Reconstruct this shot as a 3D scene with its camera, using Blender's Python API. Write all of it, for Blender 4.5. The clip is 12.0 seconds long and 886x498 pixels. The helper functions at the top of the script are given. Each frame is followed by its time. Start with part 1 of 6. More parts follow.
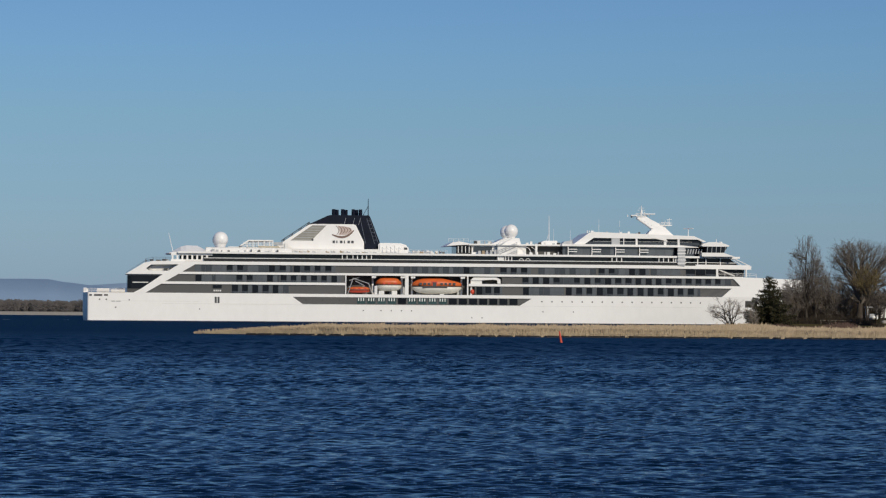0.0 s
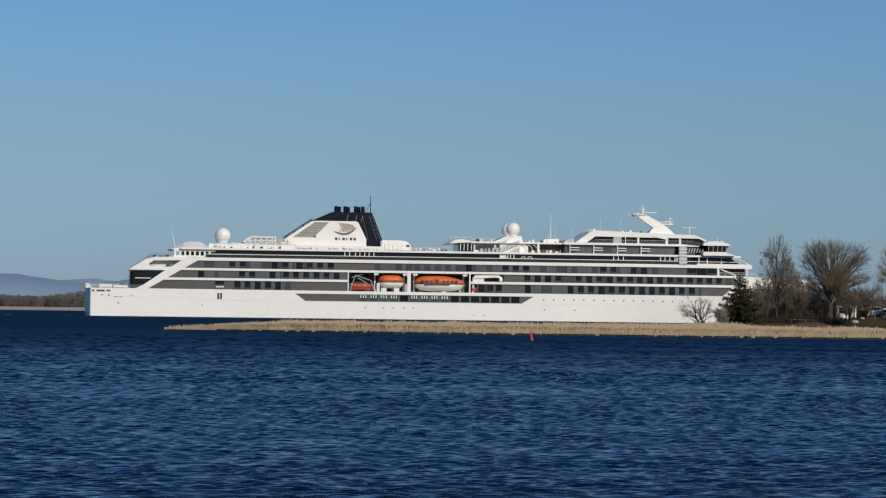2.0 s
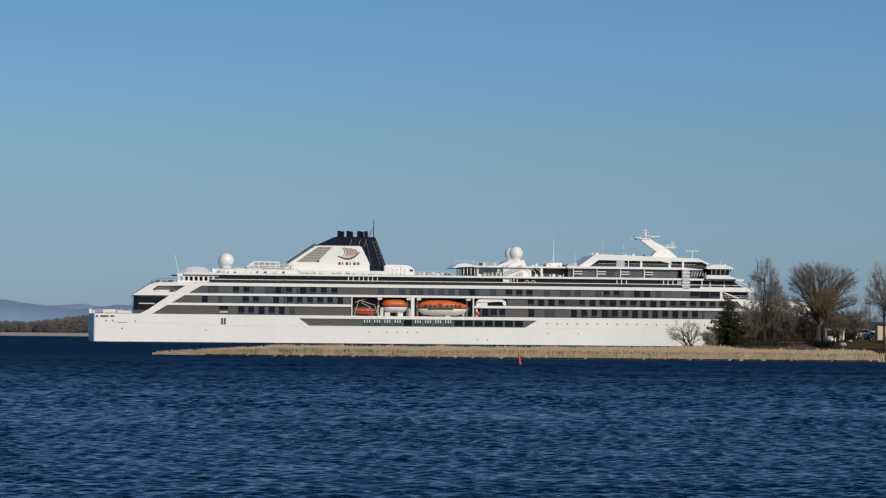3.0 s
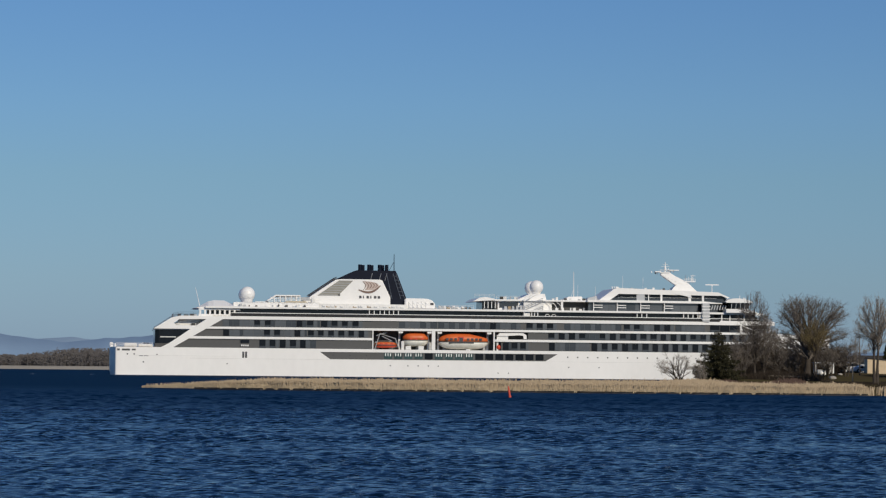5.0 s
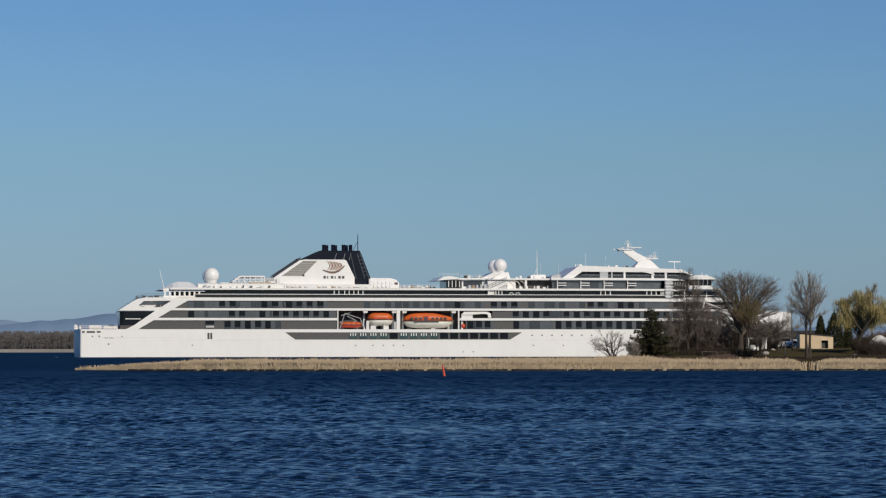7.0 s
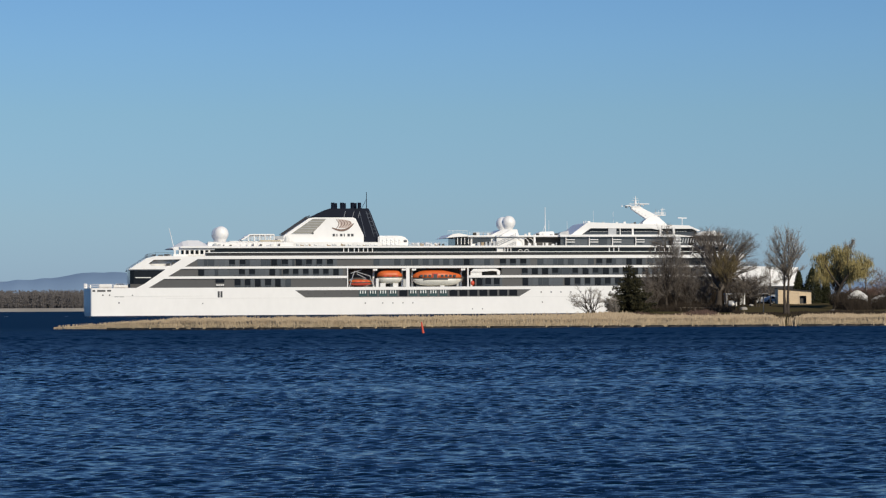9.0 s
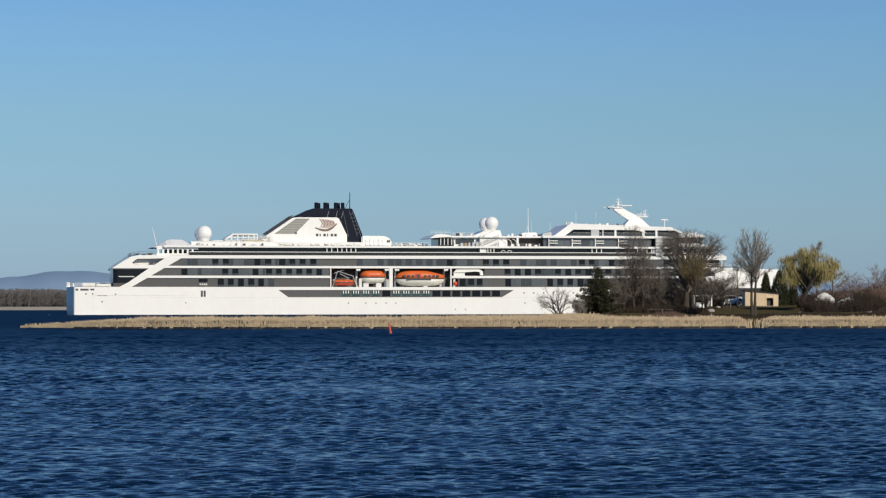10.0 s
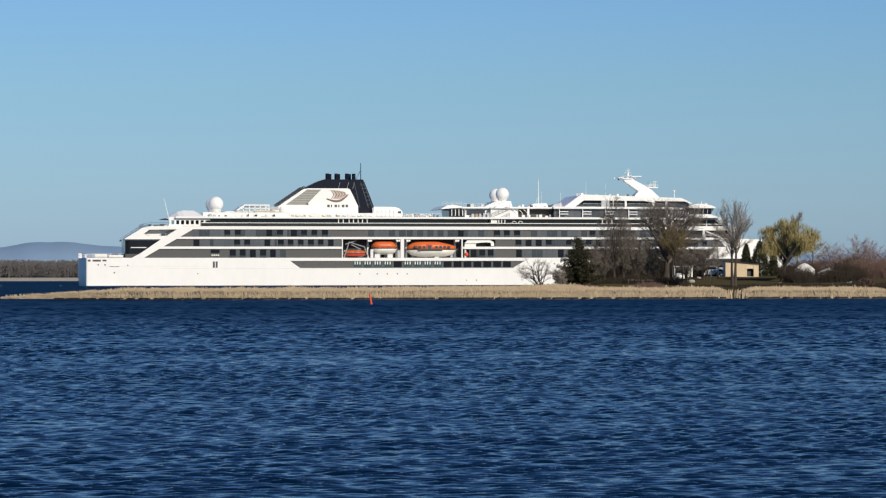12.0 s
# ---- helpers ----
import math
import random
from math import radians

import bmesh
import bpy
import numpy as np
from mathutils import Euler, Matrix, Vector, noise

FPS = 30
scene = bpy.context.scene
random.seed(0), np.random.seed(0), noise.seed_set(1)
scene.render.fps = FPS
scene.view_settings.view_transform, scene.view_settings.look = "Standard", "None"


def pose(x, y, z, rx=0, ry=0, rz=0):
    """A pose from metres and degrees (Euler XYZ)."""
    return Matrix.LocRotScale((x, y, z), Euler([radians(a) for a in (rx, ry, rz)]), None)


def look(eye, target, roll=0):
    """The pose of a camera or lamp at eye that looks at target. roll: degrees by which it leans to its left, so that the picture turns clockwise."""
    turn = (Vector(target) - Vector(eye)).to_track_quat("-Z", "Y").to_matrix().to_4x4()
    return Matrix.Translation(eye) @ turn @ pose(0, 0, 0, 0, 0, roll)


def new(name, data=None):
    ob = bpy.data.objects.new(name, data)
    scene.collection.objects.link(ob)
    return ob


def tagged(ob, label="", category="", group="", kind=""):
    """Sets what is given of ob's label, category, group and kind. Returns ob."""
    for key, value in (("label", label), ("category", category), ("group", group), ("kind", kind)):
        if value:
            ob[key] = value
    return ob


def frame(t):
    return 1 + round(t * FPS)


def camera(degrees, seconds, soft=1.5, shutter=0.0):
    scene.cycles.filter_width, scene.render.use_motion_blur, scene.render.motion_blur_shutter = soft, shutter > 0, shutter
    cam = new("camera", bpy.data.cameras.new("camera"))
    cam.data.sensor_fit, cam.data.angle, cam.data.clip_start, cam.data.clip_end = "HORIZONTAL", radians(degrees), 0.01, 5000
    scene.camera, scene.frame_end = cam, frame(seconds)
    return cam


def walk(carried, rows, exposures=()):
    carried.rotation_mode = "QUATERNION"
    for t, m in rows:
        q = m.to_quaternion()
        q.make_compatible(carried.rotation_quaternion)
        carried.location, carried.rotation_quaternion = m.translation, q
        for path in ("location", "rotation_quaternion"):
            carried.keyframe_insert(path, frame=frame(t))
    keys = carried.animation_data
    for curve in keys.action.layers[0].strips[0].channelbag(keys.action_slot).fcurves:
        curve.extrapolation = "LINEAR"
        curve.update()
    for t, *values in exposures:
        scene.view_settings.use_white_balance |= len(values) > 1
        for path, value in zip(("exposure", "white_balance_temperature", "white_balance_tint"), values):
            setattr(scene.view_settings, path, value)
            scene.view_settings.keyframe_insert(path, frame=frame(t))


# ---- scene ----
cam = camera(19.34, 12.0, soft=1.25)
EYE = Vector((0.0, 0.0, 2.25))

# seconds, heading to the right, tilt up, roll (degrees): the camera stands on the shore and follows the ship by hand
AIM = [
    (0.0, 0.009, 1.420, 0.409),
    (0.5, 0.256, 1.352, 0.306),
    (1.0, 0.238, 1.315, 0.634),
    (1.5, 0.459, 1.324, 0.717),
    (2.0, 0.642, 1.364, 0.736),
    (2.5, 0.743, 1.378, 0.763),
    (3.0, 0.903, 1.898, 0.517),
    (3.2, 0.909, 2.035, 0.518),
    (4.8, 1.013, 2.568, 0.507),
    (5.0, 1.120, 2.633, 0.548),
    (5.5, 1.781, 2.485, 0.694),
    (6.0, 2.014, 2.523, 0.811),
    (6.5, 2.402, 2.434, 0.273),
    (7.0, 2.597, 2.176, -0.037),
    (7.5, 3.056, 1.993, -0.443),
    (7.7, 2.993, 1.797, -1.125),
    (9.3, 3.115, 1.224, -0.213),
    (9.5, 3.241, 1.250, -0.236),
    (10.0, 3.779, 1.242, -0.051),
    (10.5, 3.910, 0.844, -0.218),
    (11.0, 4.405, 0.741, 0.228),
    (11.5, 4.223, 0.620, 0.044),
    (12.0, 4.205, 0.598, -0.080),
]


def aim(yaw, pitch, roll):
    a, b = radians(yaw), radians(pitch)
    way = Vector((math.sin(a) * math.cos(b), math.cos(a) * math.cos(b), math.sin(b)))
    return look(EYE, EYE + way, roll)


walk(cam, [(t, aim(a, b, c)) for t, a, b, c in AIM],
     [(0.0, -0.12, 6630, 9.5), (3.0, -0.12, 6600, 9.5), (5.0, -0.15, 6580, 9.5), (7.5, -0.06, 6640, 9.5), (9.5, 0.17, 6650, 8), (10.5, 0.2, 6650, 7), (11, 0.3, 6670, 9), (12.0, 0.29, 6690, 8.5)])

# ---- light ----
SUN_TURN, SUN_UP = 28.0, 28.0          # degrees: right of straight behind the camera, above the horizon
world = bpy.data.worlds.new("sky")
scene.world = world
world.use_nodes = True
wn = world.node_tree
for n in list(wn.nodes):
    wn.nodes.remove(n)
sky = wn.nodes.new("ShaderNodeTexSky")
sky.sky_type = "NISHITA"
sky.sun_disc = False
sky.sun_elevation = radians(SUN_UP)
sky.sun_rotation = radians(180 - SUN_TURN)
sky.altitude, sky.air_density, sky.dust_density, sky.ozone_density = 0, 1.0, 0.2, 2.0
back = wn.nodes.new("ShaderNodeBackground")
back.inputs["Strength"].default_value = 0.0855
# clear spring air: the low sky is deeper blue than the bare model
where = wn.nodes.new("ShaderNodeTexCoord")
split = wn.nodes.new("ShaderNodeSeparateXYZ")
ramp = wn.nodes.new("ShaderNodeValToRGB")
stops = ((0.0, (0.30, 0.47, 0.95)), (0.033, (0.362, 0.520, 0.845)), (0.073, (0.407, 0.577, 0.805)), (0.10, (0.414, 0.605, 0.868)),
         (0.25, (0.36, 0.60, 0.97)), (1.0, (0.33, 0.59, 1.0)))
while len(ramp.color_ramp.elements) < len(stops):
    ramp.color_ramp.elements.new(0.5)
for e, (at, c) in zip(ramp.color_ramp.elements, stops):
    e.position, e.color = at, (*c, 1)
tint = wn.nodes.new("ShaderNodeMix")
tint.data_type, tint.blend_type = "RGBA", "MULTIPLY"
tint.inputs["Factor"].default_value = 1.0
wo = wn.nodes.new("ShaderNodeOutputWorld")
wn.links.new(where.outputs["Generated"], split.inputs["Vector"])
wn.links.new(split.outputs["Z"], ramp.inputs["Fac"])
wn.links.new(sky.outputs["Color"], tint.inputs["A"])
wn.links.new(ramp.outputs["Color"], tint.inputs["B"])
wn.links.new(tint.outputs["Result"], back.inputs["Color"])
wn.links.new(back.outputs["Background"], wo.inputs["Surface"])

sun = new("sun", bpy.data.lights.new("sun", "SUN"))
sun.data.energy, sun.data.angle, sun.data.color = 3.42, radians(0.55), (1.0, 0.91, 0.755)
a, b = radians(SUN_TURN), radians(SUN_UP)
toward_sun = Vector((math.sin(a) * math.cos(b), -math.cos(a) * math.cos(b), math.sin(b)))
sun.matrix_world = look(toward_sun * 100, (0, 0, 0))


# ---- materials ----
def material(name, colour, rough=0.6, metal=0.0, vary=0.12, scale=1.0, grain=8.0, bump=0.1, depth=0.02, second=None,
             stretch=(1, 1, 1), per_object=0.0, coat=0.0, spec=0.5, island=0.0):
    """A surface with slow stains and fine grain, both in metres."""
    m = bpy.data.materials.new(name)
    m.use_nodes = True
    nt = m.node_tree
    bs = nt.nodes["Principled BSDF"]
    bs.inputs["Roughness"].default_value, bs.inputs["Metallic"].default_value = rough, metal
    bs.inputs["Coat Weight"].default_value = coat
    bs.inputs["Specular IOR Level"].default_value = spec
    tc = nt.nodes.new("ShaderNodeTexCoord")
    mp = nt.nodes.new("ShaderNodeMapping")
    mp.inputs["Scale"].default_value = stretch
    nt.links.new(tc.outputs["Object"], mp.inputs["Vector"])
    slow, fine = nt.nodes.new("ShaderNodeTexNoise"), nt.nodes.new("ShaderNodeTexNoise")
    for n, s in ((slow, scale), (fine, grain)):
        n.inputs["Scale"].default_value, n.inputs["Detail"].default_value = s, 4
        nt.links.new(mp.outputs["Vector"], n.inputs["Vector"])
    add = nt.nodes.new("ShaderNodeMath")
    add.operation = "ADD"
    nt.links.new(slow.outputs["Fac"], add.inputs[0])
    nt.links.new(fine.outputs["Fac"], add.inputs[1])
    last = add
    for weight, kind in ((per_object, "Object"), (island, "Island")):
        if weight:
            if kind == "Object":
                info = nt.nodes.new("ShaderNodeObjectInfo")
                out = info.outputs["Random"]
            else:
                info = nt.nodes.new("ShaderNodeNewGeometry")
                out = info.outputs["Random Per Island"]
            mul = nt.nodes.new("ShaderNodeMath")
            mul.operation = "MULTIPLY_ADD"
            mul.inputs[1].default_value = weight
            nt.links.new(out, mul.inputs[0])
            nt.links.new(last.outputs[0], mul.inputs[2])
            last = mul
    span = nt.nodes.new("ShaderNodeMapRange")
    span.inputs["From Min"].default_value = 0.65
    span.inputs["From Max"].default_value = 1.35 + per_object + island
    nt.links.new(last.outputs[0], span.inputs["Value"])
    mix = nt.nodes.new("ShaderNodeMix")
    mix.data_type = "RGBA"
    c = Vector(colour)
    lo = second if second else tuple(c * (1 - vary))
    hi = tuple(c) if second else tuple(c * (1 + vary * 0.6))
    mix.inputs["A"].default_value, mix.inputs["B"].default_value = (*lo, 1), (*hi, 1)
    nt.links.new(span.outputs["Result"], mix.inputs["Factor"])
    nt.links.new(mix.outputs["Result"], bs.inputs["Base Color"])
    if bump:
        bp = nt.nodes.new("ShaderNodeBump")
        bp.inputs["Strength"].default_value, bp.inputs["Distance"].default_value = bump, depth
        nt.links.new(fine.outputs["Fac"], bp.inputs["Height"])
        nt.links.new(bp.outputs["Normal"], bs.inputs["Normal"])
    return m


WHITE = material("white_ship_paint", (0.82, 0.805, 0.775), 0.42, vary=0.04, scale=0.08, grain=0.7, bump=0.03, stretch=(1, 1, 0.6))
WHITE_WORN = material("white_deck_paint", (0.74, 0.73, 0.70), 0.55, vary=0.14, scale=0.3, grain=2.0, bump=0.05)
GREY = material("grey_ship_paint", (0.075, 0.075, 0.074), 0.5, vary=0.10, scale=0.15, grain=1.5, bump=0.03)
DARK_GLASS = material("dark_glass", (0.010, 0.012, 0.016), 0.08, vary=0.5, scale=0.5, grain=3, bump=0.0, per_object=0.6, spec=0.22)
# base colour lightened to stand for reflections in the panes
PALE_GLASS = material("pale_reflecting_glass", (0.10, 0.108, 0.117), 0.12, vary=0.25, scale=0.5, grain=2, bump=0.0, per_object=0.9, spec=0.6)
SHADED_GLASS = material("shaded_promenade_glass", (0.034, 0.031, 0.029), 0.12, vary=0.4, scale=0.4, grain=2, bump=0.0, spec=0.45)
TEAL_GLASS = material("teal_glass", (0.045, 0.085, 0.085), 0.1, vary=0.4, scale=0.5, grain=3, bump=0.0, per_object=0.5, spec=0.6)
# dark grey with recess shade in its colour; seats and fenders share it
SHADE_DECK = material("dark_shade_grey", (0.06, 0.058, 0.055), 0.7, vary=0.3, scale=0.3, grain=2)
NAVY = material("navy_funnel_paint", (0.0028, 0.0055, 0.016), 0.5, spec=0.16, vary=0.3, scale=0.3, grain=2, bump=0.03)
ORANGE = material("orange_lifeboat_paint", (0.62, 0.13, 0.03), 0.45, vary=0.12, scale=0.6, grain=3, bump=0.03)
RED = material("red_rescue_paint", (0.62, 0.07, 0.03), 0.4, vary=0.15, scale=0.6, grain=3, bump=0.03)
TEAK = material("teak_deck", (0.36, 0.27, 0.17), 0.7, vary=0.2, scale=0.5, grain=6)
STEEL = material("grey_steel", (0.42, 0.43, 0.44), 0.45, metal=0.3, vary=0.15, scale=0.7, grain=4)
LOUVRE = material("olive_grey_louvre", (0.26, 0.25, 0.215), 0.55, vary=0.15)
BRONZE = material("bronze_emblem", (0.17, 0.105, 0.08), 0.45, vary=0.2)
INK = material("dark_lettering", (0.05, 0.05, 0.055), 0.5, vary=0.1)


# ---- mesh helpers ----
def part(name, bm, mat, parent=None, label="", smooth=False):
    me = bpy.data.meshes.new(name)
    bmesh.ops.recalc_face_normals(bm, faces=bm.faces)
    bm.to_mesh(me)
    bm.free()
    me.materials.append(mat)
    if smooth:
        for p in me.polygons:
            p.use_smooth = True
    ob = new(name, me)
    ob.parent = parent
    if label:
        tagged(ob, label)
    return ob


def thing(name, label, category, group="", m=None):
    ob = tagged(new(name), label, category, group)
    ob.empty_display_size = 0.5
    if m is not None:
        ob.matrix_world = m
    return ob


def hexa(bm, pts):
    """Eight points: four below, four above, in turn."""
    v = [bm.verts.new(p) for p in pts]
    for f in ((3, 2, 1, 0), (4, 5, 6, 7), (0, 1, 5, 4), (1, 2, 6, 5), (2, 3, 7, 6), (3, 0, 4, 7)):
        bm.faces.new([v[i] for i in f])


def box(bm, x0, x1, y0, y1, z0, z1):
    hexa(bm, [(x0, y0, z0), (x1, y0, z0), (x1, y1, z0), (x0, y1, z0), (x0, y0, z1), (x1, y0, z1), (x1, y1, z1), (x0, y1, z1)])


def prism(bm, outline, y0, y1, taper=None):
    """An outline of (x, z) pushed along y; taper: the outline at y1, where it differs."""
    far = taper or outline
    a = [bm.verts.new((x, y0, z)) for x, z in outline]
    b = [bm.verts.new((x, y1, z)) for x, z in far]
    bm.faces.new(a)
    bm.faces.new(b[::-1])
    k = len(a)
    for i in range(k):
        bm.faces.new((a[i], b[i], b[(i + 1) % k], a[(i + 1) % k]))


def rod(bm, p, q, r0, r1=None, sides=8):
    p, q = Vector(p), Vector(q)
    r1 = r0 if r1 is None else r1
    way = (q - p).normalized()
    u = way.orthogonal().normalized()
    w = way.cross(u)
    rings = []
    for c, r in ((p, r0), (q, r1)):
        rings.append([bm.verts.new(c + (u * math.cos(2 * math.pi * i / sides) + w * math.sin(2 * math.pi * i / sides)) * r) for i in range(sides)])
    for i in range(sides):
        bm.faces.new((rings[0][i], rings[0][(i + 1) % sides], rings[1][(i + 1) % sides], rings[1][i]))
    bm.faces.new(rings[0][::-1])
    bm.faces.new(rings[1])


def ball(bm, c, r, u=20, v=12, squash=1.0):
    made = bmesh.ops.create_uvsphere(bm, u_segments=u, v_segments=v, radius=r)
    for vert in made["verts"]:
        vert.co = Vector(c) + Vector((vert.co.x, vert.co.y, vert.co.z * squash))


# ---- the ship; x from stern to bow, y away from the viewer, z from the waterline ----
ship = thing("cruise_ship", "white cruise ship under way with dark window bands and navy funnel", "ship")
HALF = 11.75
DIAG = 1.72                       # slant of the white stern strip


def bow_end(z):
    """The stem is nearly plumb, with a little rake low down."""
    return 199.7 + 0.03 * (z - 12) - 0.006 * max(0.0, 9 - z) ** 2


def half_beam(x, z):
    end, power, start = bow_end(z), (1.7 + 0.09 * max(z, 0) if z < 7.3 else 2.36), 132
    if x < 3:
        return HALF - 0.5 * (1 - math.sqrt(max(0.0, 1 - max(0.0, 1 - x / 0.5) ** 2)))
    if x <= start:
        return HALF
    return max(0.12, HALF * (1 - min(1.0, (x - start) / (end - start)) ** power))


def strip(bm, xa, xb, z0, z1, out=0.0, deep=0.5, sides=(-1, 1), step=4.0):
    """A band on the ship's side from xa to xb (each a number, or one below and one above), following the hull in plan."""
    a0, a1 = xa if isinstance(xa, tuple) else (xa, xa)
    b0, b1 = xb if isinstance(xb, tuple) else (xb, xb)
    straight = max(b0, b1) < 131 and min(a0, a1) > 3
    k = 1 if straight else max(1, int((b0 - a0) / step))
    for s in sides:
        rows = []
        stops = [i / k for i in range(k + 1)]
        if a0 < 0.01:
            stops += [x / b0 for x in (0.02, 0.06, 0.14, 0.24, 0.36, 0.5)]
        for f in sorted(stops):
            x0, x1 = a0 + (b0 - a0) * f, a1 + (b1 - a1) * f
            h0, h1 = half_beam(x0, z0) + out, half_beam(x1, z1) + out
            rows.append([bm.verts.new(p) for p in ((x0, s * h0, z0), (x1, s * h1, z1), (x1, s * max(h1 - deep, 0.05), z1), (x0, s * max(h0 - deep, 0.05), z0))])
        for r, q in zip(rows, rows[1:]):
            for j in range(4):
                bm.faces.new((r[j], q[j], q[(j + 1) % 4], r[(j + 1) % 4]))
        bm.faces.new(rows[0])
        bm.faces.new(rows[-1][::-1])


def slab(bm, xa, xb, z0, z1, inset=0.2, step=4.0):
    """A deck across the whole ship."""
    k = max(1, int((xb - xa) / step)) if xb > 131 or xa < 3 else 1
    low, top = [], []
    for s in (-1, 1):
        for i in (range(k + 1) if s < 0 else range(k, -1, -1)):
            x = xa + (xb - xa) * i / k
            h = max(half_beam(x, z1) - inset, 0.03)
            low.append(bm.verts.new((x, s * h, z0)))
            top.append(bm.verts.new((x, s * h, z1)))
    bm.faces.new(low[::-1])
    bm.faces.new(top)
    n = len(low)
    for i in range(n):
        bm.faces.new((low[i], low[(i + 1) % n], top[(i + 1) % n], top[i]))


# hull: below, beside and above the long grey notch
bm = bmesh.new()
levels = (-1.6, 0.0, 1.0, 2.2, 3.4, 4.5)
for z0, z1 in zip(levels, levels[1:]):
    strip(bm, 0.0, (bow_end(z0), bow_end(z1)), z0, z1, deep=1.0, step=3)
strip(bm, 0.0, (57.8, 55.05), 4.5, 6.45, deep=1.0)
strip(bm, (116.9, 120.2), (bow_end(4.5), bow_end(6.45)), 4.5, 6.45, deep=1.0, step=3)
strip(bm, 0.0, (bow_end(6.45), bow_end(7.29)), 6.45, 7.29, deep=1.0, step=3)
slab(bm, 0.3, 196.5, 6.9, 7.28, 0.6)
bmesh.ops.remove_doubles(bm, verts=bm.verts, dist=0.02)
part("hull", bm, WHITE, ship, "smooth white painted steel hull")

# the transom bulges aft between the quarters
BULGE = 1.55


def transom_x(y):
    return -BULGE * (1 - min(1.0, abs(y) / 11.25) ** 2.2)


bm = bmesh.new()
arc = [-11.25 + 22.5 * i / 24 for i in range(25)]
rows = []
for y in arc:
    x = transom_x(y)
    rows.append([bm.verts.new(p) for p in ((x + 0.5, y, -1.6), (x + 0.12, y, 0.6), (x, y, 2.4), (x, y, 7.29), (0.5, y, 7.29), (0.5, y, -1.6))])
for r, q in zip(rows, rows[1:]):
    for j in range(6):
        bm.faces.new((r[j], q[j], q[(j + 1) % 6], r[(j + 1) % 6]))
bm.faces.new(rows[0])
bm.faces.new(rows[-1][::-1])
part("transom", bm, WHITE, ship, "rounded white transom")

# bow shell above the main deck, up to the foredeck bulwark
bm = bmesh.new()
strip(bm, (173.7, 176.6), (bow_end(7.3), bow_end(9.7)), 7.3, 9.7, deep=0.8, step=2.5)
strip(bm, 176.6, (bow_end(9.7), bow_end(10.35)), 9.7, 10.35, deep=0.8, step=2.5)
strip(bm, (179.2, 177.1), (bow_end(10.35), bow_end(12.4)), 10.35, 12.4, deep=0.8, step=2.5)
strip(bm, 171.5, (bow_end(12.4), bow_end(12.4)), 12.4, 13.0, deep=0.8, step=2.5)
for v in bm.verts:                      # the rim dips towards the stem
    if v.co.z > 12.9:
        v.co.z -= 0.7 * max(0.0, (v.co.x - 174) / 26)
slab(bm, 172.0, 198.5, 12.0, 12.2, 0.5)
bmesh.ops.remove_doubles(bm, verts=bm.verts, dist=0.02)
part("bow_shell", bm, WHITE, ship)
# white deck edges
for x0, x1, z0, z1 in ((27.6, 182.4, 15.0, 15.85), (23.6, 180.0, 12.38, 12.98), (19.2, 69.2, 9.7, 10.35), (102.9, 181.0, 9.7, 10.35)):
    bm = bmesh.new()
    slab(bm, x0, x1, z0, z1, 0.0)
    part("deck_edge", bm, WHITE, ship)
bm = bmesh.new()
slab(bm, 24.0, 179.0, 17.98, 18.5, 0.05)
part("deck_edge", bm, WHITE, ship, "white edge of the sun deck")

# grey walls behind the glass of the three cabin decks
ROWS = ((13.0, 15.0), (10.35, 12.4), (7.3, 9.7))
STERN_X = [15.5 + (z0 - 7.3) * DIAG for z0, z1 in ROWS]


def wall_piece(xa, xb, z0, z1, inset, mat, name="cabin_wall", side=(-1,), label=""):
    bm = bmesh.new()
    strip(bm, xa, xb, z0, z1, out=-inset, deep=0.3, sides=side)
    return part(name, bm, mat, ship, label)


for side in ((-1,), (1,)):
    for (z0, z1), xs, right in zip(ROWS, STERN_X, ((172.2, 172.2), (179.0, 177.0), (173.5, 176.4))):
        left = (xs, xs + (z1 - z0) * DIAG)
        if z0 > 12:
            wall_piece(left, right, z0 - 0.02, z1, 0.35, GREY, side=side)
        else:
            wall_piece(left, 69.3, z0 - 0.02, z1, 0.35, GREY, side=side)
            wall_piece(112.0 if z0 > 10 else 104.6, right, z0 - 0.02, z1, 0.35, GREY, side=side)
    wall_piece((57.7, 55.0), (117.0, 120.3), 4.5, 6.45, 0.22, GREY, "notch_wall", side)

# panes: on the viewer's side each one is a piece of its own, across the ship they are joined
pane_mesh = {}


def pane(x0, x1, z0, z1, mat, inset=0.27, name="pane"):
    if x1 < 131:
        key = (round(x1 - x0, 2), round(z1 - z0, 2), mat.name)
        if key not in pane_mesh:
            bm = bmesh.new()
            box(bm, 0, x1 - x0, 0, 0.06, 0, z1 - z0)
            ob = part(name, bm, mat, ship)
            pane_mesh[key] = ob.data
        else:
            ob = new(name, pane_mesh[key])
            ob.parent = ship
        ob.location = (x0, -HALF + inset, z0)
        return ob
    bm = bmesh.new()
    strip(bm, x0, x1, z0, z1, out=-inset, deep=0.06, sides=(-1,))
    return part(name, bm, mat, ship)


rng = random.Random(5)
far_panes = bmesh.new()


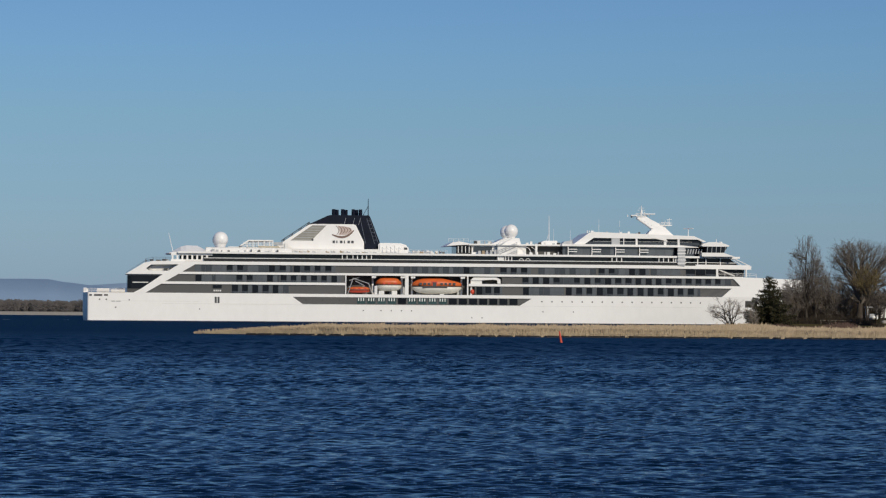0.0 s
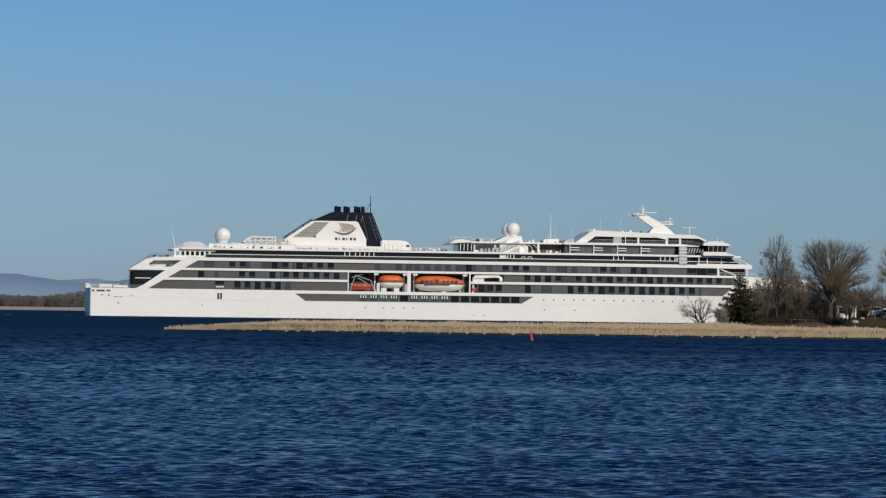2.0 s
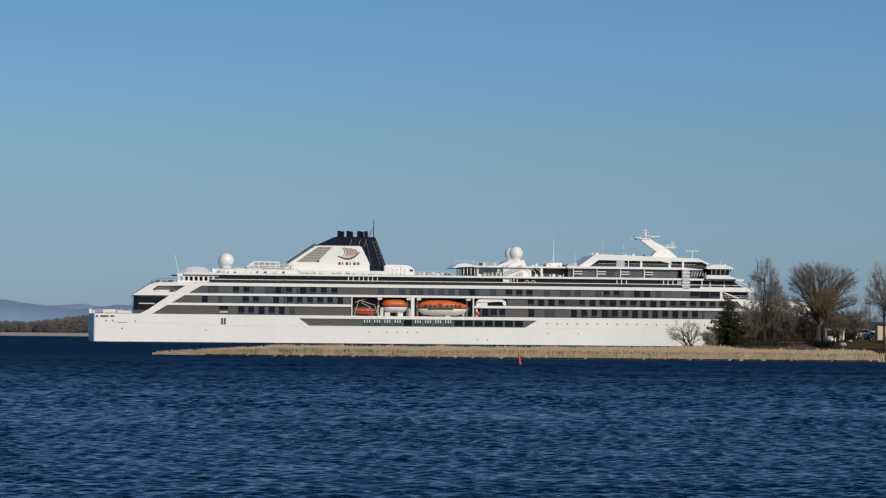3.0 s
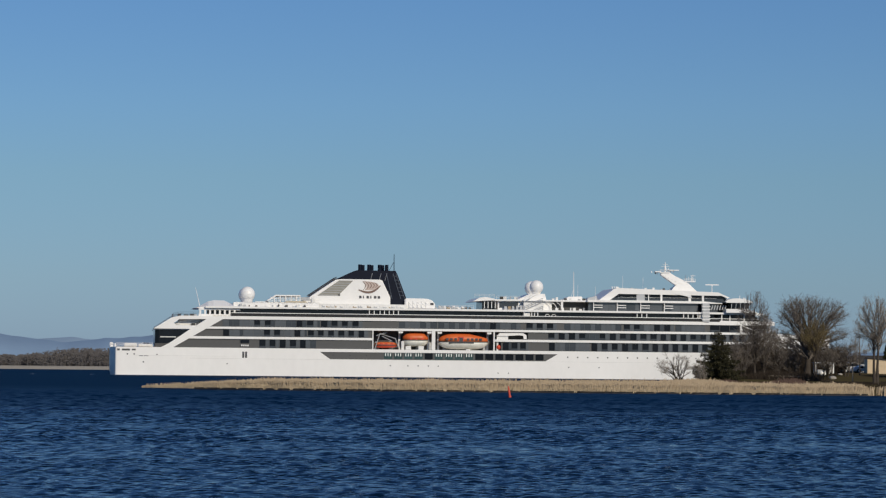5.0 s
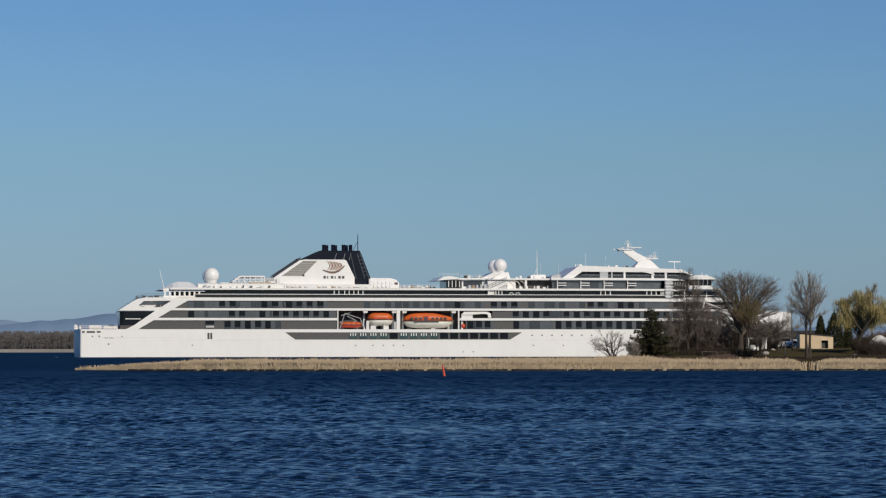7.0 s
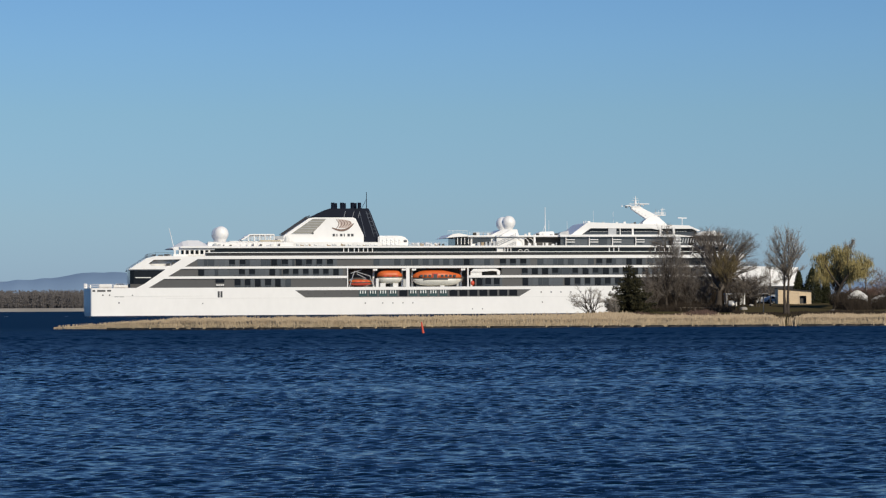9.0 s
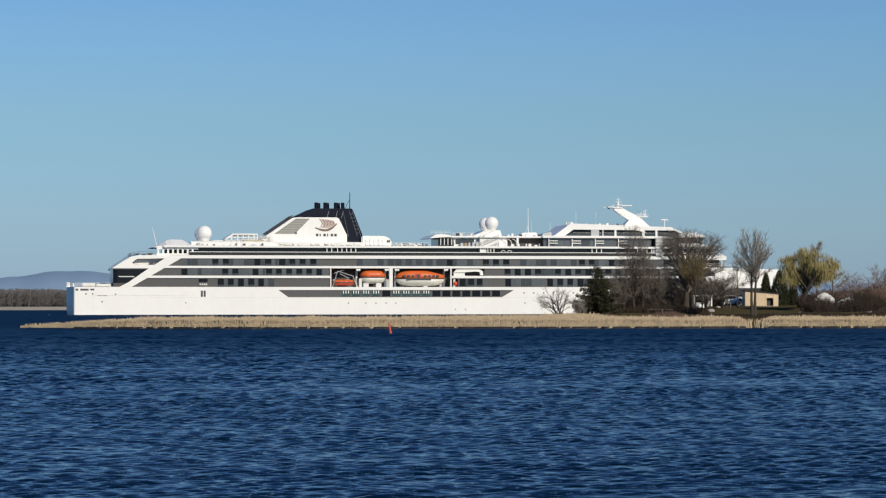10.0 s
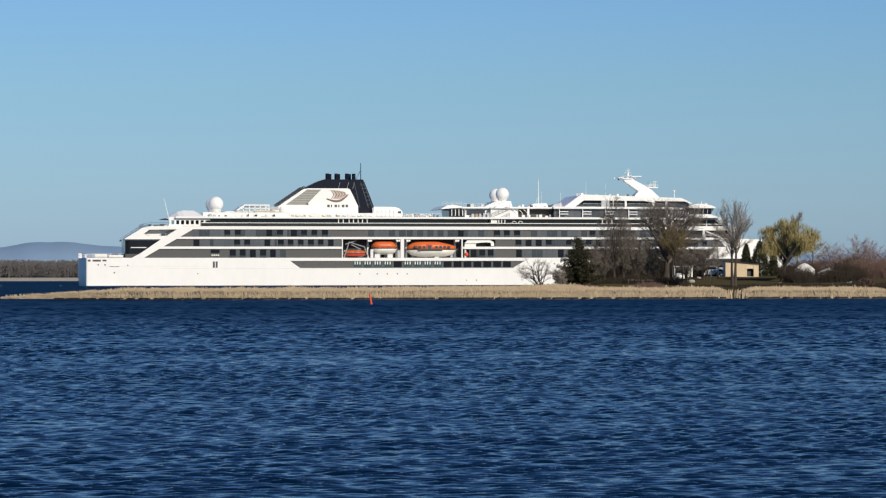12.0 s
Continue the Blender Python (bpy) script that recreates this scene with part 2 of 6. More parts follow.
def window_run(row, x0, x1, pitch, dark_share, dark=DARK_GLASS, pale=PALE_GLASS, width=0.58):
    """A run of cabin fronts: a dark glass door behind a balcony pane, beside a pale reflecting leaf."""
    z0, z1 = ROWS[row]
    x = x0
    while x + pitch <= x1 + 0.3:
        strong = rng.random() < dark_share
        cut = pitch * (width + rng.uniform(-0.03, 0.04))
        pane(x + 0.05, x + cut, z0 + 0.14, z1 - 0.12, dark if strong else SMOKE_GLASS if rng.random() < 0.4 else pale)
        if strong and rng.random() < 0.6:
            pane(x + 0.05, x + cut, z0 + 0.08, z0 + 0.6, SMOKE_GLASS, 0.16, "balcony_glass")
        if cut < pitch * 0.9:
            pane(x + cut + 0.06, x + pitch - 0.05, z0 + 0.14, z1 - 0.12, pale if rng.random() < 0.85 else SMOKE_GLASS)
        strip(far_panes, x + 0.1, x + pitch - 0.2, z0 + 0.16, z1 - 0.14, out=-0.27, deep=0.05, sides=(1,))
        x += pitch
    if x1 - x > 0.5:
        pane(x + 0.05, x1 - 0.05, z0 + 0.14, z1 - 0.12, SMOKE_GLASS)


SMOKE_GLASS = material("smoked_glass", (0.05, 0.056, 0.064), 0.1, vary=0.3, scale=0.5, grain=2, bump=0.0, per_object=0.6, spec=0.6)
window_run(0, 28.6, 55.0, 2.85, 0.6)
window_run(0, 55.2, 66.9, 2.85, 1.0)
window_run(0, 76.5, 87.0, 2.85, 0.45)
window_run(0, 87.2, 110.0, 2.85, 0.12)
window_run(0, 111.5, 120.0, 2.85, 1.0)
window_run(0, 122.0, 138.0, 2.85, 0.05)
window_run(0, 138.6, 153.0, 2.85, 0.9)
window_run(0, 153.2, 162.0, 2.85, 0.1)
window_run(0, 163.2, 172.0, 2.9, 1.0, width=0.96)
window_run(1, 28.8, 51.5, 2.75, 0.75)
window_run(1, 51.7, 68.6, 2.75, 1.0)
window_run(1, 117.6, 176.5, 2.85, 0.9)
window_run(2, 38.6, 54.0, 2.75, 1.0)
window_run(2, 105.0, 112.5, 2.4, 0.7, width=0.7)
window_run(2, 117.8, 129.4, 2.85, 0.2)
window_run(2, 129.6, 167.5, 2.85, 1.0)
part("far_side_panes", far_panes, SMOKE_GLASS, ship)

# the notch: sea-level dining-room panes, some with white mullions
for i in range(16):
    x = 72.5 + 2.775 * i
    light = i in (0, 1, 2, 3, 5, 6, 7, 8)
    p = pane(x, x + 2.2, 4.72, 6.32, TEAL_GLASS if light else DARK_GLASS, 0.14)
    if light:
        for k in range(3):
            bm = bmesh.new()
            box(bm, 0.28 + 0.68 * k, 0.5 + 0.68 * k, -0.04, 0.01, 0.75, 1.58)
            part("mullion", bm, WHITE, p)
for x in (58.6, 63.2, 67.7):
    bm = bmesh.new()
    rod(bm, (x, -11.56, 5.6), (x, -11.5, 5.6), 0.2)
    part("porthole", bm, INK, ship)

# portholes and small openings in the hull
for x, z, r in [(123.0 + 2.78 * i, 5.66, 0.2) for i in range(17)] + [(74.2, 2.9, 0.17), (79.0, 2.9, 0.17), (81.8, 2.9, 0.17), (84.6, 2.9, 0.17), (87.3, 2.9, 0.17),
        (123.3, 2.9, 0.17), (131.7, 2.9, 0.17), (103.8, 1.15, 0.16), (106.6, 1.15, 0.16), (3.3, 5.4, 0.2), (5.1, 5.4, 0.2), (11.2, 5.3, 0.17), (7.6, 3.3, 0.2), (30.0, 3.0, 0.16)]:
    y = -half_beam(x, z)
    bm = bmesh.new()
    rod(bm, (x, y - 0.03, z), (x, y + 0.12, z), r, sides=12)
    part("porthole", bm, INK, ship)
for x0, x1, z0, z1 in ((0.55, 1.25, 6.3, 6.8), (1.8, 4.0, 6.3, 6.8), (4.45, 5.5, 6.35, 6.8)):
    bm = bmesh.new()
    box(bm, x0, x1, -half_beam(x0, 6.5) - 0.04, -11.0, z0, z1)
    part("mooring_opening", bm, GREY, ship)
bm = bmesh.new()
for x0, x1 in ((6.4, 7.5), (7.7, 8.9)):
    box(bm, x0, x1, -HALF - 0.015, -HALF + 0.1, 4.86, 5.02)
part("lettering", bm, INK, ship, "small dark lettering")
bm = bmesh.new()
box(bm, 34.05, 35.35, -HALF - 0.02, -HALF + 0.2, 4.62, 6.3)
d = part("side_door", bm, INK, ship, "dark open pilot door")
bm = bmesh.new()
box(bm, 34.6, 34.8, -HALF - 0.05, -HALF, 4.62, 6.3)
part("door_post", bm, WHITE, d)
bm = bmesh.new()
box(bm, 33.6, 35.9, -HALF - 0.0, -HALF + 0.3, 8.75, 9.5)
s = part("screen", bm, DARK_GLASS, ship)
bm = bmesh.new()
for k in range(4):
    box(bm, 33.7 + 0.55 * k, 34.1 + 0.55 * k, -HALF - 0.04, -HALF + 0.25, 7.75, 8.2)
part("locker", bm, WHITE_WORN, s)
for x0, x1, z in ((20.0, 120.0, 4.36), (120.0, 168.0, 4.36), (5.0, 30.0, 5.0)):
    for side in (-1, 1):
        bm = bmesh.new()
        strip(bm, x0, x1, z, z + 0.09, out=0.05, deep=0.1, sides=(side,))
        part("rubbing_strake", bm, WHITE_WORN, ship)
bm = bmesh.new()
strip(bm, 180.7, 184.3, 4.5, 6.3, out=0.06, deep=0.3, sides=(-1,))
part("anchor_pocket", bm, SHADE_DECK, ship, "rusty dark anchor pocket")
bm = bmesh.new()
strip(bm, 0.0, 189.0, -0.6, -0.2, out=0.04, deep=0.1, sides=(-1, 1), step=3)
part("boot_line", bm, NAVY, ship, "dark boot line at the waterline")

# ---- stern ----
for s in (-1, 1):
    bm = bmesh.new()
    prism(bm, [(12.2, 7.28), (15.5, 7.28), (28.75, 15.0), (28.9, 15.85), (25.6, 15.85), (24.2, 14.9), (20.1, 12.3), (14.4, 8.4)], s * 11.79, s * 11.15)
    part("stern_slant", bm, WHITE, ship, "broad white slanting stern panel")
    bm = bmesh.new()
    prism(bm, [(10.2, 12.28), (20.1, 12.28), (22.2, 13.2), (18.0, 13.2), (16.2, 13.4), (15.6, 13.85), (17.0, 14.85), (24.4, 14.98), (25.6, 15.85), (17.4, 15.85), (15.0, 15.25)], s * 11.6, s * 10.9)
    part("stern_wing", bm, WHITE, ship)
    bm = bmesh.new()
    prism(bm, [(22.4, 13.1), (18.4, 13.1), (15.7, 13.7), (17.5, 14.85), (24.6, 15.0)], s * 9.7, s * 9.4)
    part("terrace_wall", bm, WHITE_WORN, ship)
    bm = bmesh.new()
    prism(bm, [(15.5, 12.9), (23.5, 12.9), (23.5, 13.05), (15.5, 13.05)], s * 11.3, s * 8.3)
    part("terrace_deck", bm, TEAK, ship)
    bm = bmesh.new()
    prism(bm, [(16.4, 14.95), (25.4, 14.95), (25.4, 15.5), (17.2, 15.5)], s * 10.9, s * 8.3)
    part("terrace_ceiling", bm, WHITE_WORN, ship)
bm = bmesh.new()
prism(bm, [(10.2, 12.3), (15.0, 15.3), (17.4, 15.85), (26.0, 15.85), (26.0, 15.5), (17.6, 15.5), (10.6, 12.28)], -10.9, 10.9)
part("stern_roof", bm, WHITE, ship)
bm = bmesh.new()
v = []
for z in (8.3, 12.3):
    v.append([bm.verts.new((x, y, z)) for x, y in ((20.5, -11.1), (11.6, -10.9), (10.6, -9.6), (10.3, -5), (10.2, 0), (10.3, 5), (10.6, 9.6), (11.6, 10.9), (20.5, 11.1))])
for i in range(8):
    bm.faces.new((v[0][i], v[0][i + 1], v[1][i + 1], v[1][i]))
bm.faces.new(v[1])
bm.faces.new(v[0][::-1])
lounge = part("stern_lounge", bm, DARK_GLASS, ship, "dark glazed stern lounge")
bm = bmesh.new()
box(bm, 12.0, 16.2, -11.16, -11.0, 9.95, 10.2)
part("lounge_ledge", bm, WHITE_WORN, lounge)
bm = bmesh.new()
box(bm, 10.6, 19.0, -11.0, 11.0, 7.28, 8.35)
part("lounge_base", bm, SHADE_DECK, ship)
bm = bmesh.new()
box(bm, 0.2, 11.5, -10.9, 10.9, 7.29, 7.34)
part("aft_deck", bm, TEAK, ship)


def railing(name, pts, height=1.05, gap=2.4, r=0.035, bars=(0.55, 1.0), mat=None):
    bm = bmesh.new()
    for p, q in zip(pts, pts[1:]):
        p, q = Vector(p), Vector(q)
        n = max(1, int((q - p).length / gap))
        for i in range(n + 1):
            c = p.lerp(q, i / n)
            rod(bm, c, c + Vector((0, 0, height)), r, sides=5)
        for f in bars:
            rod(bm, p + Vector((0, 0, height * f)), q + Vector((0, 0, height * f)), r, sides=5)
    return part(name, bm, mat or WHITE, ship)


railing("railing", [(10.0, -10.9, 7.3), (0.4, -10.9, 7.3)] + [(transom_x(y) + 0.2, y, 7.3) for y in (-10.4, -8, -5, -2, 2, 5, 8, 10.4)] + [(0.4, 10.9, 7.3), (10.0, 10.9, 7.3)])
for x, w, h, m in ((16.6, 0.9, 0.5, INK), (18.2, 1.3, 0.35, SHADE_DECK), (19.8, 1.6, 0.55, INK), (21.0, 0.8, 0.4, STEEL), (22.2, 1.2, 0.5, SHADE_DECK)):
    bm = bmesh.new()
    box(bm, x, x + w, -10.5, -9.8, 15.84, 15.84 + h)
    part("deck_seat", bm, m, ship)
for x, z, w, h in ((20.4, 13.3, 1.0, 0.6), (21.9, 13.5, 0.8, 0.7)):
    bm = bmesh.new()
    box(bm, x, x + w, -10.6, -9.9, 13.05, z + h)
    part("lounge_chair", bm, SHADE_DECK, ship)
RAIL_DARK = material("weathered_rail", (0.12, 0.14, 0.17), 0.5, vary=0.2)
for s in (-1, 1):
    railing("slope_rail", [(10.4, s * 10.7, 12.3), (15.0, s * 10.7, 15.3), (17.4, s * 10.7, 15.8)], 0.45, 1.6, 0.05, (1.0,), RAIL_DARK)
    bm = bmesh.new()
    prism(bm, [(10.1, 12.0), (19.8, 12.0), (20.2, 12.27), (10.1, 12.27)], s * 11.2, s * 10.6)
    part("lounge_eave", bm, RAIL_DARK, ship)
railing("railing", [(24, -10.6, 15.8), (17.5, -10.6, 15.8), (15.4, -9.4, 15.4), (15.4, 9.4, 15.4), (17.5, 10.6, 15.8)], mat=RAIL_DARK)
for x0, x1, y0, z1 in ((2.4, 5.8, -9.5, 8.35), (6.2, 10.0, -9.3, 8.1), (7.2, 9.4, 3.0, 8.6)):
    bm = bmesh.new()
    box(bm, x0, x1, y0, y0 + 1.6, 7.3, z1)
    bmesh.ops.bevel(bm, geom=bm.edges[:], offset=0.12, segments=2, affect="EDGES")
    part("deck_locker", bm, WHITE_WORN, ship)
for x, y in ((-1.53, 1.6), (-0.2, -10.9)):
    bm = bmesh.new()
    box(bm, x, x + (0.95 if y > 0 else 0.4), y, y + 0.8, 7.2, 8.6 if y > 0 else 8.2)
    bmesh.ops.bevel(bm, geom=bm.edges[:], offset=0.1, segments=2, affect="EDGES")
    part("stern_post", bm, WHITE, ship)

# ---- promenade deck ----
bm = bmesh.new()
slab(bm, 31.5, 168.0, 15.9, 17.98, 2.6)
part("promenade_wall", bm, SHADED_GLASS, ship, "long dark glazed promenade wall")
bm = bmesh.new()
slab(bm, 26.0, 176.0, 15.86, 15.92, 0.3)
part("promenade_deck", bm, TEAK, ship)
bm = bmesh.new()
strip(bm, 31.0, 166.0, 15.9, 16.7, out=-0.22, deep=0.03, sides=(-1, 1))
part("balustrade_glass", bm, SHADED_GLASS, ship)
bm = bmesh.new()
strip(bm, 31.0, 166.0, 16.7, 16.86, out=-0.16, deep=0.12, sides=(-1,))
part("handrail", bm, WHITE, ship)
bm = bmesh.new()
strip(bm, 31.0, 166.0, 16.7, 16.79, out=-0.18, deep=0.1, sides=(1,))
part("handrail", bm, WHITE_WORN, ship)
posts = [68.3, 69.6, 71.2, 72.4, 73.7, 74.9, 76.2, 110.8, 112.9, 113.7, 114.6, 142.3, 143.6, 145.0, 155.5, 156.8, 158.2, 159.6]
for x in posts:
    bm = bmesh.new()
    y = -half_beam(x, 17) + 0.45
    box(bm, x, x + 0.22, y, y + 0.22, 15.86, 17.98)
    part("stanchion", bm, WHITE, ship)
for x, w in ((110.7, 1.9), (160.2, 2.9)):
    bm = bmesh.new()
    y = -half_beam(x, 17) + 0.7
    box(bm, x, x + w, y, y + 1.6, 15.86, 17.98)
    part("stair_house", bm, WHITE_WORN, ship)
for x in (117.4, 119.2):
    bm = bmesh.new()
    for i in range(9):
        a, b = math.pi * i / 9, math.pi * (i + 1) / 9
        rod(bm, (x + 0.7 * math.cos(a), -10.9, 16.5 + 0.9 * math.sin(a)), (x + 0.7 * math.cos(b), -10.9, 16.5 + 0.9 * math.sin(b)), 0.09, sides=6)
    part("hoop", bm, WHITE, ship)

# aft pavilion under a white shell roof
for i in range(8):
    bm = bmesh.new()
    x = 22.4 + 1.32 * i
    box(bm, x, x + 0.5, -10.9, -10.5, 15.86, 17.98)
    part("column", bm, WHITE, ship)
bm = bmesh.new()
box(bm, 22.2, 33.4, -10.95, -10.45, 17.45, 18.0)
part("fascia", bm, WHITE, ship)
bm = bmesh.new()
box(bm, 22.2, 33.4, -10.95, -10.6, 15.86, 16.35)
part("parapet", bm, WHITE, ship)
bm = bmesh.new()
box(bm, 24.5, 33.0, -9.0, 9.0, 15.86, 17.98)
part("pavilion_wall", bm, DARK_GLASS, ship)
bm = bmesh.new()
prism(bm, [(20.7, 17.95), (22.3, 18.45), (24.8, 19.85), (26.3, 20.2), (29.2, 20.15), (30.4, 19.6), (31.8, 18.85), (34.5, 18.6), (34.5, 17.95)], -7.2, 7.2)
for s in (-1, 1):
    prism(bm, [(20.7, 17.95), (22.3, 18.45), (24.8, 19.85), (26.3, 20.2), (29.2, 20.15), (30.4, 19.6), (31.8, 18.85), (34.5, 18.6), (34.5, 17.95)], s * 7.2, s * 10.9,
          [(21.4, 17.95), (22.6, 18.3), (24.8, 18.45), (26.3, 18.5), (29.2, 18.5), (30.4, 18.5), (31.8, 18.5), (34.5, 18.5), (34.5, 17.95)])
bmesh.ops.remove_doubles(bm, verts=bm.verts, dist=0.01)
part("shell_roof", bm, WHITE, ship, "rounded white shell roof")
bm = bmesh.new()
rod(bm, (22.7, -2.5, 18.6), (21.5, -2.5, 23.7), 0.1, 0.05)
part("whip_antenna", bm, WHITE, ship)


def radome(x, y, z, r, base):
    bm = bmesh.new()
    ball(bm, (x, y, z), r, 28, 16)
    d = part("radome", bm, WHITE, ship, "large white radar dome", smooth=True)
    bm = bmesh.new()
    rod(bm, (x, y, base), (x, y, z - r * 0.62), 0.9, r * 0.76, 18)
    part("pedestal", bm, WHITE, d)


for y in (-3.4, 4.8):
    radome(35.6, y, 22.05, 2.08, 18.4)

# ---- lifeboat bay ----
# the bay's shade is put into the dark colour of its back walls
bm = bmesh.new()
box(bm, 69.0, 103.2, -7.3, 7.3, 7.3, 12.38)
part("bay_wall", bm, SHADE_DECK, ship, "wall at the back of the lifeboat bay, coloured dark for its shade")
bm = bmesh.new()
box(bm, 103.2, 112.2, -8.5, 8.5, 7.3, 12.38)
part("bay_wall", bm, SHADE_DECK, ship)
for x, w in ((69.25, 0.28), (85.5, 0.95), (102.45, 0.35)):
    bm = bmesh.new()
    box(bm, x, x + w, -11.72, -11.0, 7.3, 12.38)
    part("bay_post", bm, WHITE, ship)
for x, w, z1 in ((78.4, 1.5, 8.3), (81.9, 1.5, 8.3), (77.2, 0.8, 9.6), (95.0, 1.2, 7.6), (103.4, 0.5, 9.7), (106.0, 0.5, 8.0)):
    bm = bmesh.new()
    box(bm, x, x + w, -11.2, -10.4, 7.3, z1)
    bmesh.ops.bevel(bm, geom=bm.edges[:], offset=0.08, segments=1, affect="EDGES")
    part("deck_locker", bm, WHITE_WORN, ship)
for i in range(9):
    bm = bmesh.new()
    x = 70.5 + 3.7 * i
    box(bm, x, x + 1.1, -7.42, -7.3, 7.4, 9.5)
    part("bay_door", bm, STEEL, ship)


def lifeboat(x0, x1, z0, zs, z1, wide, body, canopy_mat, label, windows=0, stripe=False):
    """A covered boat: a white hull, a coloured canopy, both lofted along x."""
    L, yc = x1 - x0, -9.7
    boat = tagged(new("lifeboat"), label)
    boat.parent = ship
    for name, mat, lo, hi, top in (("boat_hull", body, z0, zs, False), ("canopy", canopy_mat, zs, z1, True)):
        bm = bmesh.new()
        rings = []
        for i in range(17):
            f = i / 16
            fat = max(0.04, 1 - abs(2 * f - 1) ** 4.4)
            ring = []
            for k in range(9):
                a = math.pi * k / 8
                if top:
                    y = math.cos(a) * wide * fat
                    z = lo + math.sin(a) ** 0.8 * (hi - lo) * min(0.35 + 0.65 * fat, 1 - 1.4 * max(0.0, f - 0.6) if windows else 1.0)
                else:
                    y = math.cos(a) * wide * fat * 1.04
                    z = hi - math.sin(a) ** 0.7 * (hi - lo) * (0.25 + 0.75 * fat ** 0.7)
                ring.append(bm.verts.new((x0 + L * f, yc + y, z)))
            rings.append(ring)
        for r, q in zip(rings, rings[1:]):
            for k in range(8):
                bm.faces.new((r[k], r[k + 1], q[k + 1], q[k]))
            bm.faces.new((r[8], r[0], q[0], q[8]))
        bm.faces.new(rings[0])
        bm.faces.new(rings[-1][::-1])
        part(name, bm, mat, boat, smooth=True)
    bm = bmesh.new()
    rings = []
    for i in range(17):
        f = i / 16
        y = wide * max(0.04, 1 - abs(2 * f - 1) ** 4.4) * 1.05 + 0.05
        rings.append([bm.verts.new((x0 + L * f, yc + s * y, z)) for s, z in ((-1, zs - 0.14), (-1, zs + 0.1), (1, zs + 0.1), (1, zs - 0.14))])
    for r, q in zip(rings, rings[1:]):
        for k in range(4):
            bm.faces.new((r[k], r[(k + 1) % 4], q[(k + 1) % 4], q[k]))
    bm.faces.new(rings[0])
    bm.faces.new(rings[-1][::-1])
    part("rubbing_band", bm, SHADE_DECK, boat)
    if windows:
        for i in range(windows):
            x = x0 + L * (0.16 + 0.68 * i / (windows - 1))
            if abs(x - (x0 + L * 0.44)) < 0.9:
                continue
            bm = bmesh.new()
            box(bm, x - 0.34, x + 0.34, yc - wide - 0.06, yc - wide * 0.8, zs + 0.35, zs + 0.95)
            part("boat_window", bm, INK, boat)
        bm = bmesh.new()
        box(bm, x0 + L * 0.44 - 0.75, x0 + L * 0.44 + 0.75, yc - wide - 0.08, yc - wide * 0.6, zs - 0.25, zs + 1.35)
        d = part("boat_door", bm, RED, boat)
        bm = bmesh.new()
        box(bm, x0 + L * 0.44 - 0.5, x0 + L * 0.44 + 0.5, yc - wide - 0.12, yc - wide * 0.6, zs + 0.0, zs + 1.1)
        part("door_glass", bm, INK, d)
    if stripe:
        bm = bmesh.new()
        box(bm, x0 + L * 0.2, x0 + L * 0.7, yc - wide - 0.1, yc - wide * 0.7, zs - 0.45, zs - 0.05)
        part("fender", bm, INK, boat)
    else:
        for f in (0.25, 0.45, 0.7):
            bm = bmesh.new()
            box(bm, x0 + L * f, x0 + L * f + 0.7, yc - wide - 0.02, yc - wide * 0.75, zs + 0.1, zs + 0.55)
            part("boat_hatch", bm, RED, boat)
    return boat


CREAM = material("cream_boat_hull", (0.72, 0.70, 0.62), 0.45, vary=0.15, scale=0.5, grain=3)
lifeboat(77.7, 84.7, 8.2, 9.95, 11.95, 1.75, CREAM, ORANGE, "small covered orange lifeboat with cream hull")
lifeboat(87.6, 101.1, 7.55, 9.6, 11.9, 1.95, CREAM, ORANGE, "large covered orange lifeboat with row of windows", windows=9, stripe=True)
lifeboat(70.0, 76.2, 7.7, 8.5, 9.35, 1.3, RED, ORANGE, "open red rescue boat on its cradle")
for x in (77.0, 84.9, 87.7, 101.3):
    bm = bmesh.new()
    box(bm, x - 0.35, x + 0.35, -11.0, -7.4, 11.6, 12.3)
    rod(bm, (x - 0.28, -11.0, 12.0), (x - 0.28, -11.5, 12.0), 0.34, sides=10)
    rod(bm, (x + 0.32, -11.0, 12.0), (x + 0.32, -11.5, 12.0), 0.3, sides=10)
    box(bm, x - 0.25, x + 0.25, -7.9, -7.4, 7.3, 11.6)
    part("davit", bm, WHITE, ship)
bm = bmesh.new()
for p, q in (((70.0, 7.3), (71.4, 11.6)), ((71.4, 11.6), (75.8, 10.2)), ((72.0, 10.9), (74.6, 9.6)), ((75.6, 10.4), (76.6, 7.6)), ((70.4, 11.0), (73.4, 12.0))):
    rod(bm, (p[0], -10.6, p[1]), (q[0], -10.6, q[1]), 0.13, sides=6)
part("boat_crane", bm, STEEL, ship)
bm = bmesh.new()
prism(bm, [(103.4, 11.3), (104.2, 12.1), (110.6, 12.15), (111.6, 11.6), (111.7, 10.5), (110.9, 10.5), (110.7, 11.4), (109.6, 11.55), (106.0, 11.3)], -11.3, -10.7)
part("crane_arm", bm, WHITE, ship, "white folded crane arm")
bm = bmesh.new()
box(bm, 103.5, 106.6, -11.0, -9.6, 10.36, 11.5)
part("winch", bm, WHITE_WORN, ship)
bm = bmesh.new()
ball(bm, (103.95, -11.0, 8.2), 0.58, 14, 8, 1.2)
part("red_float", bm, RED, ship, smooth=True)
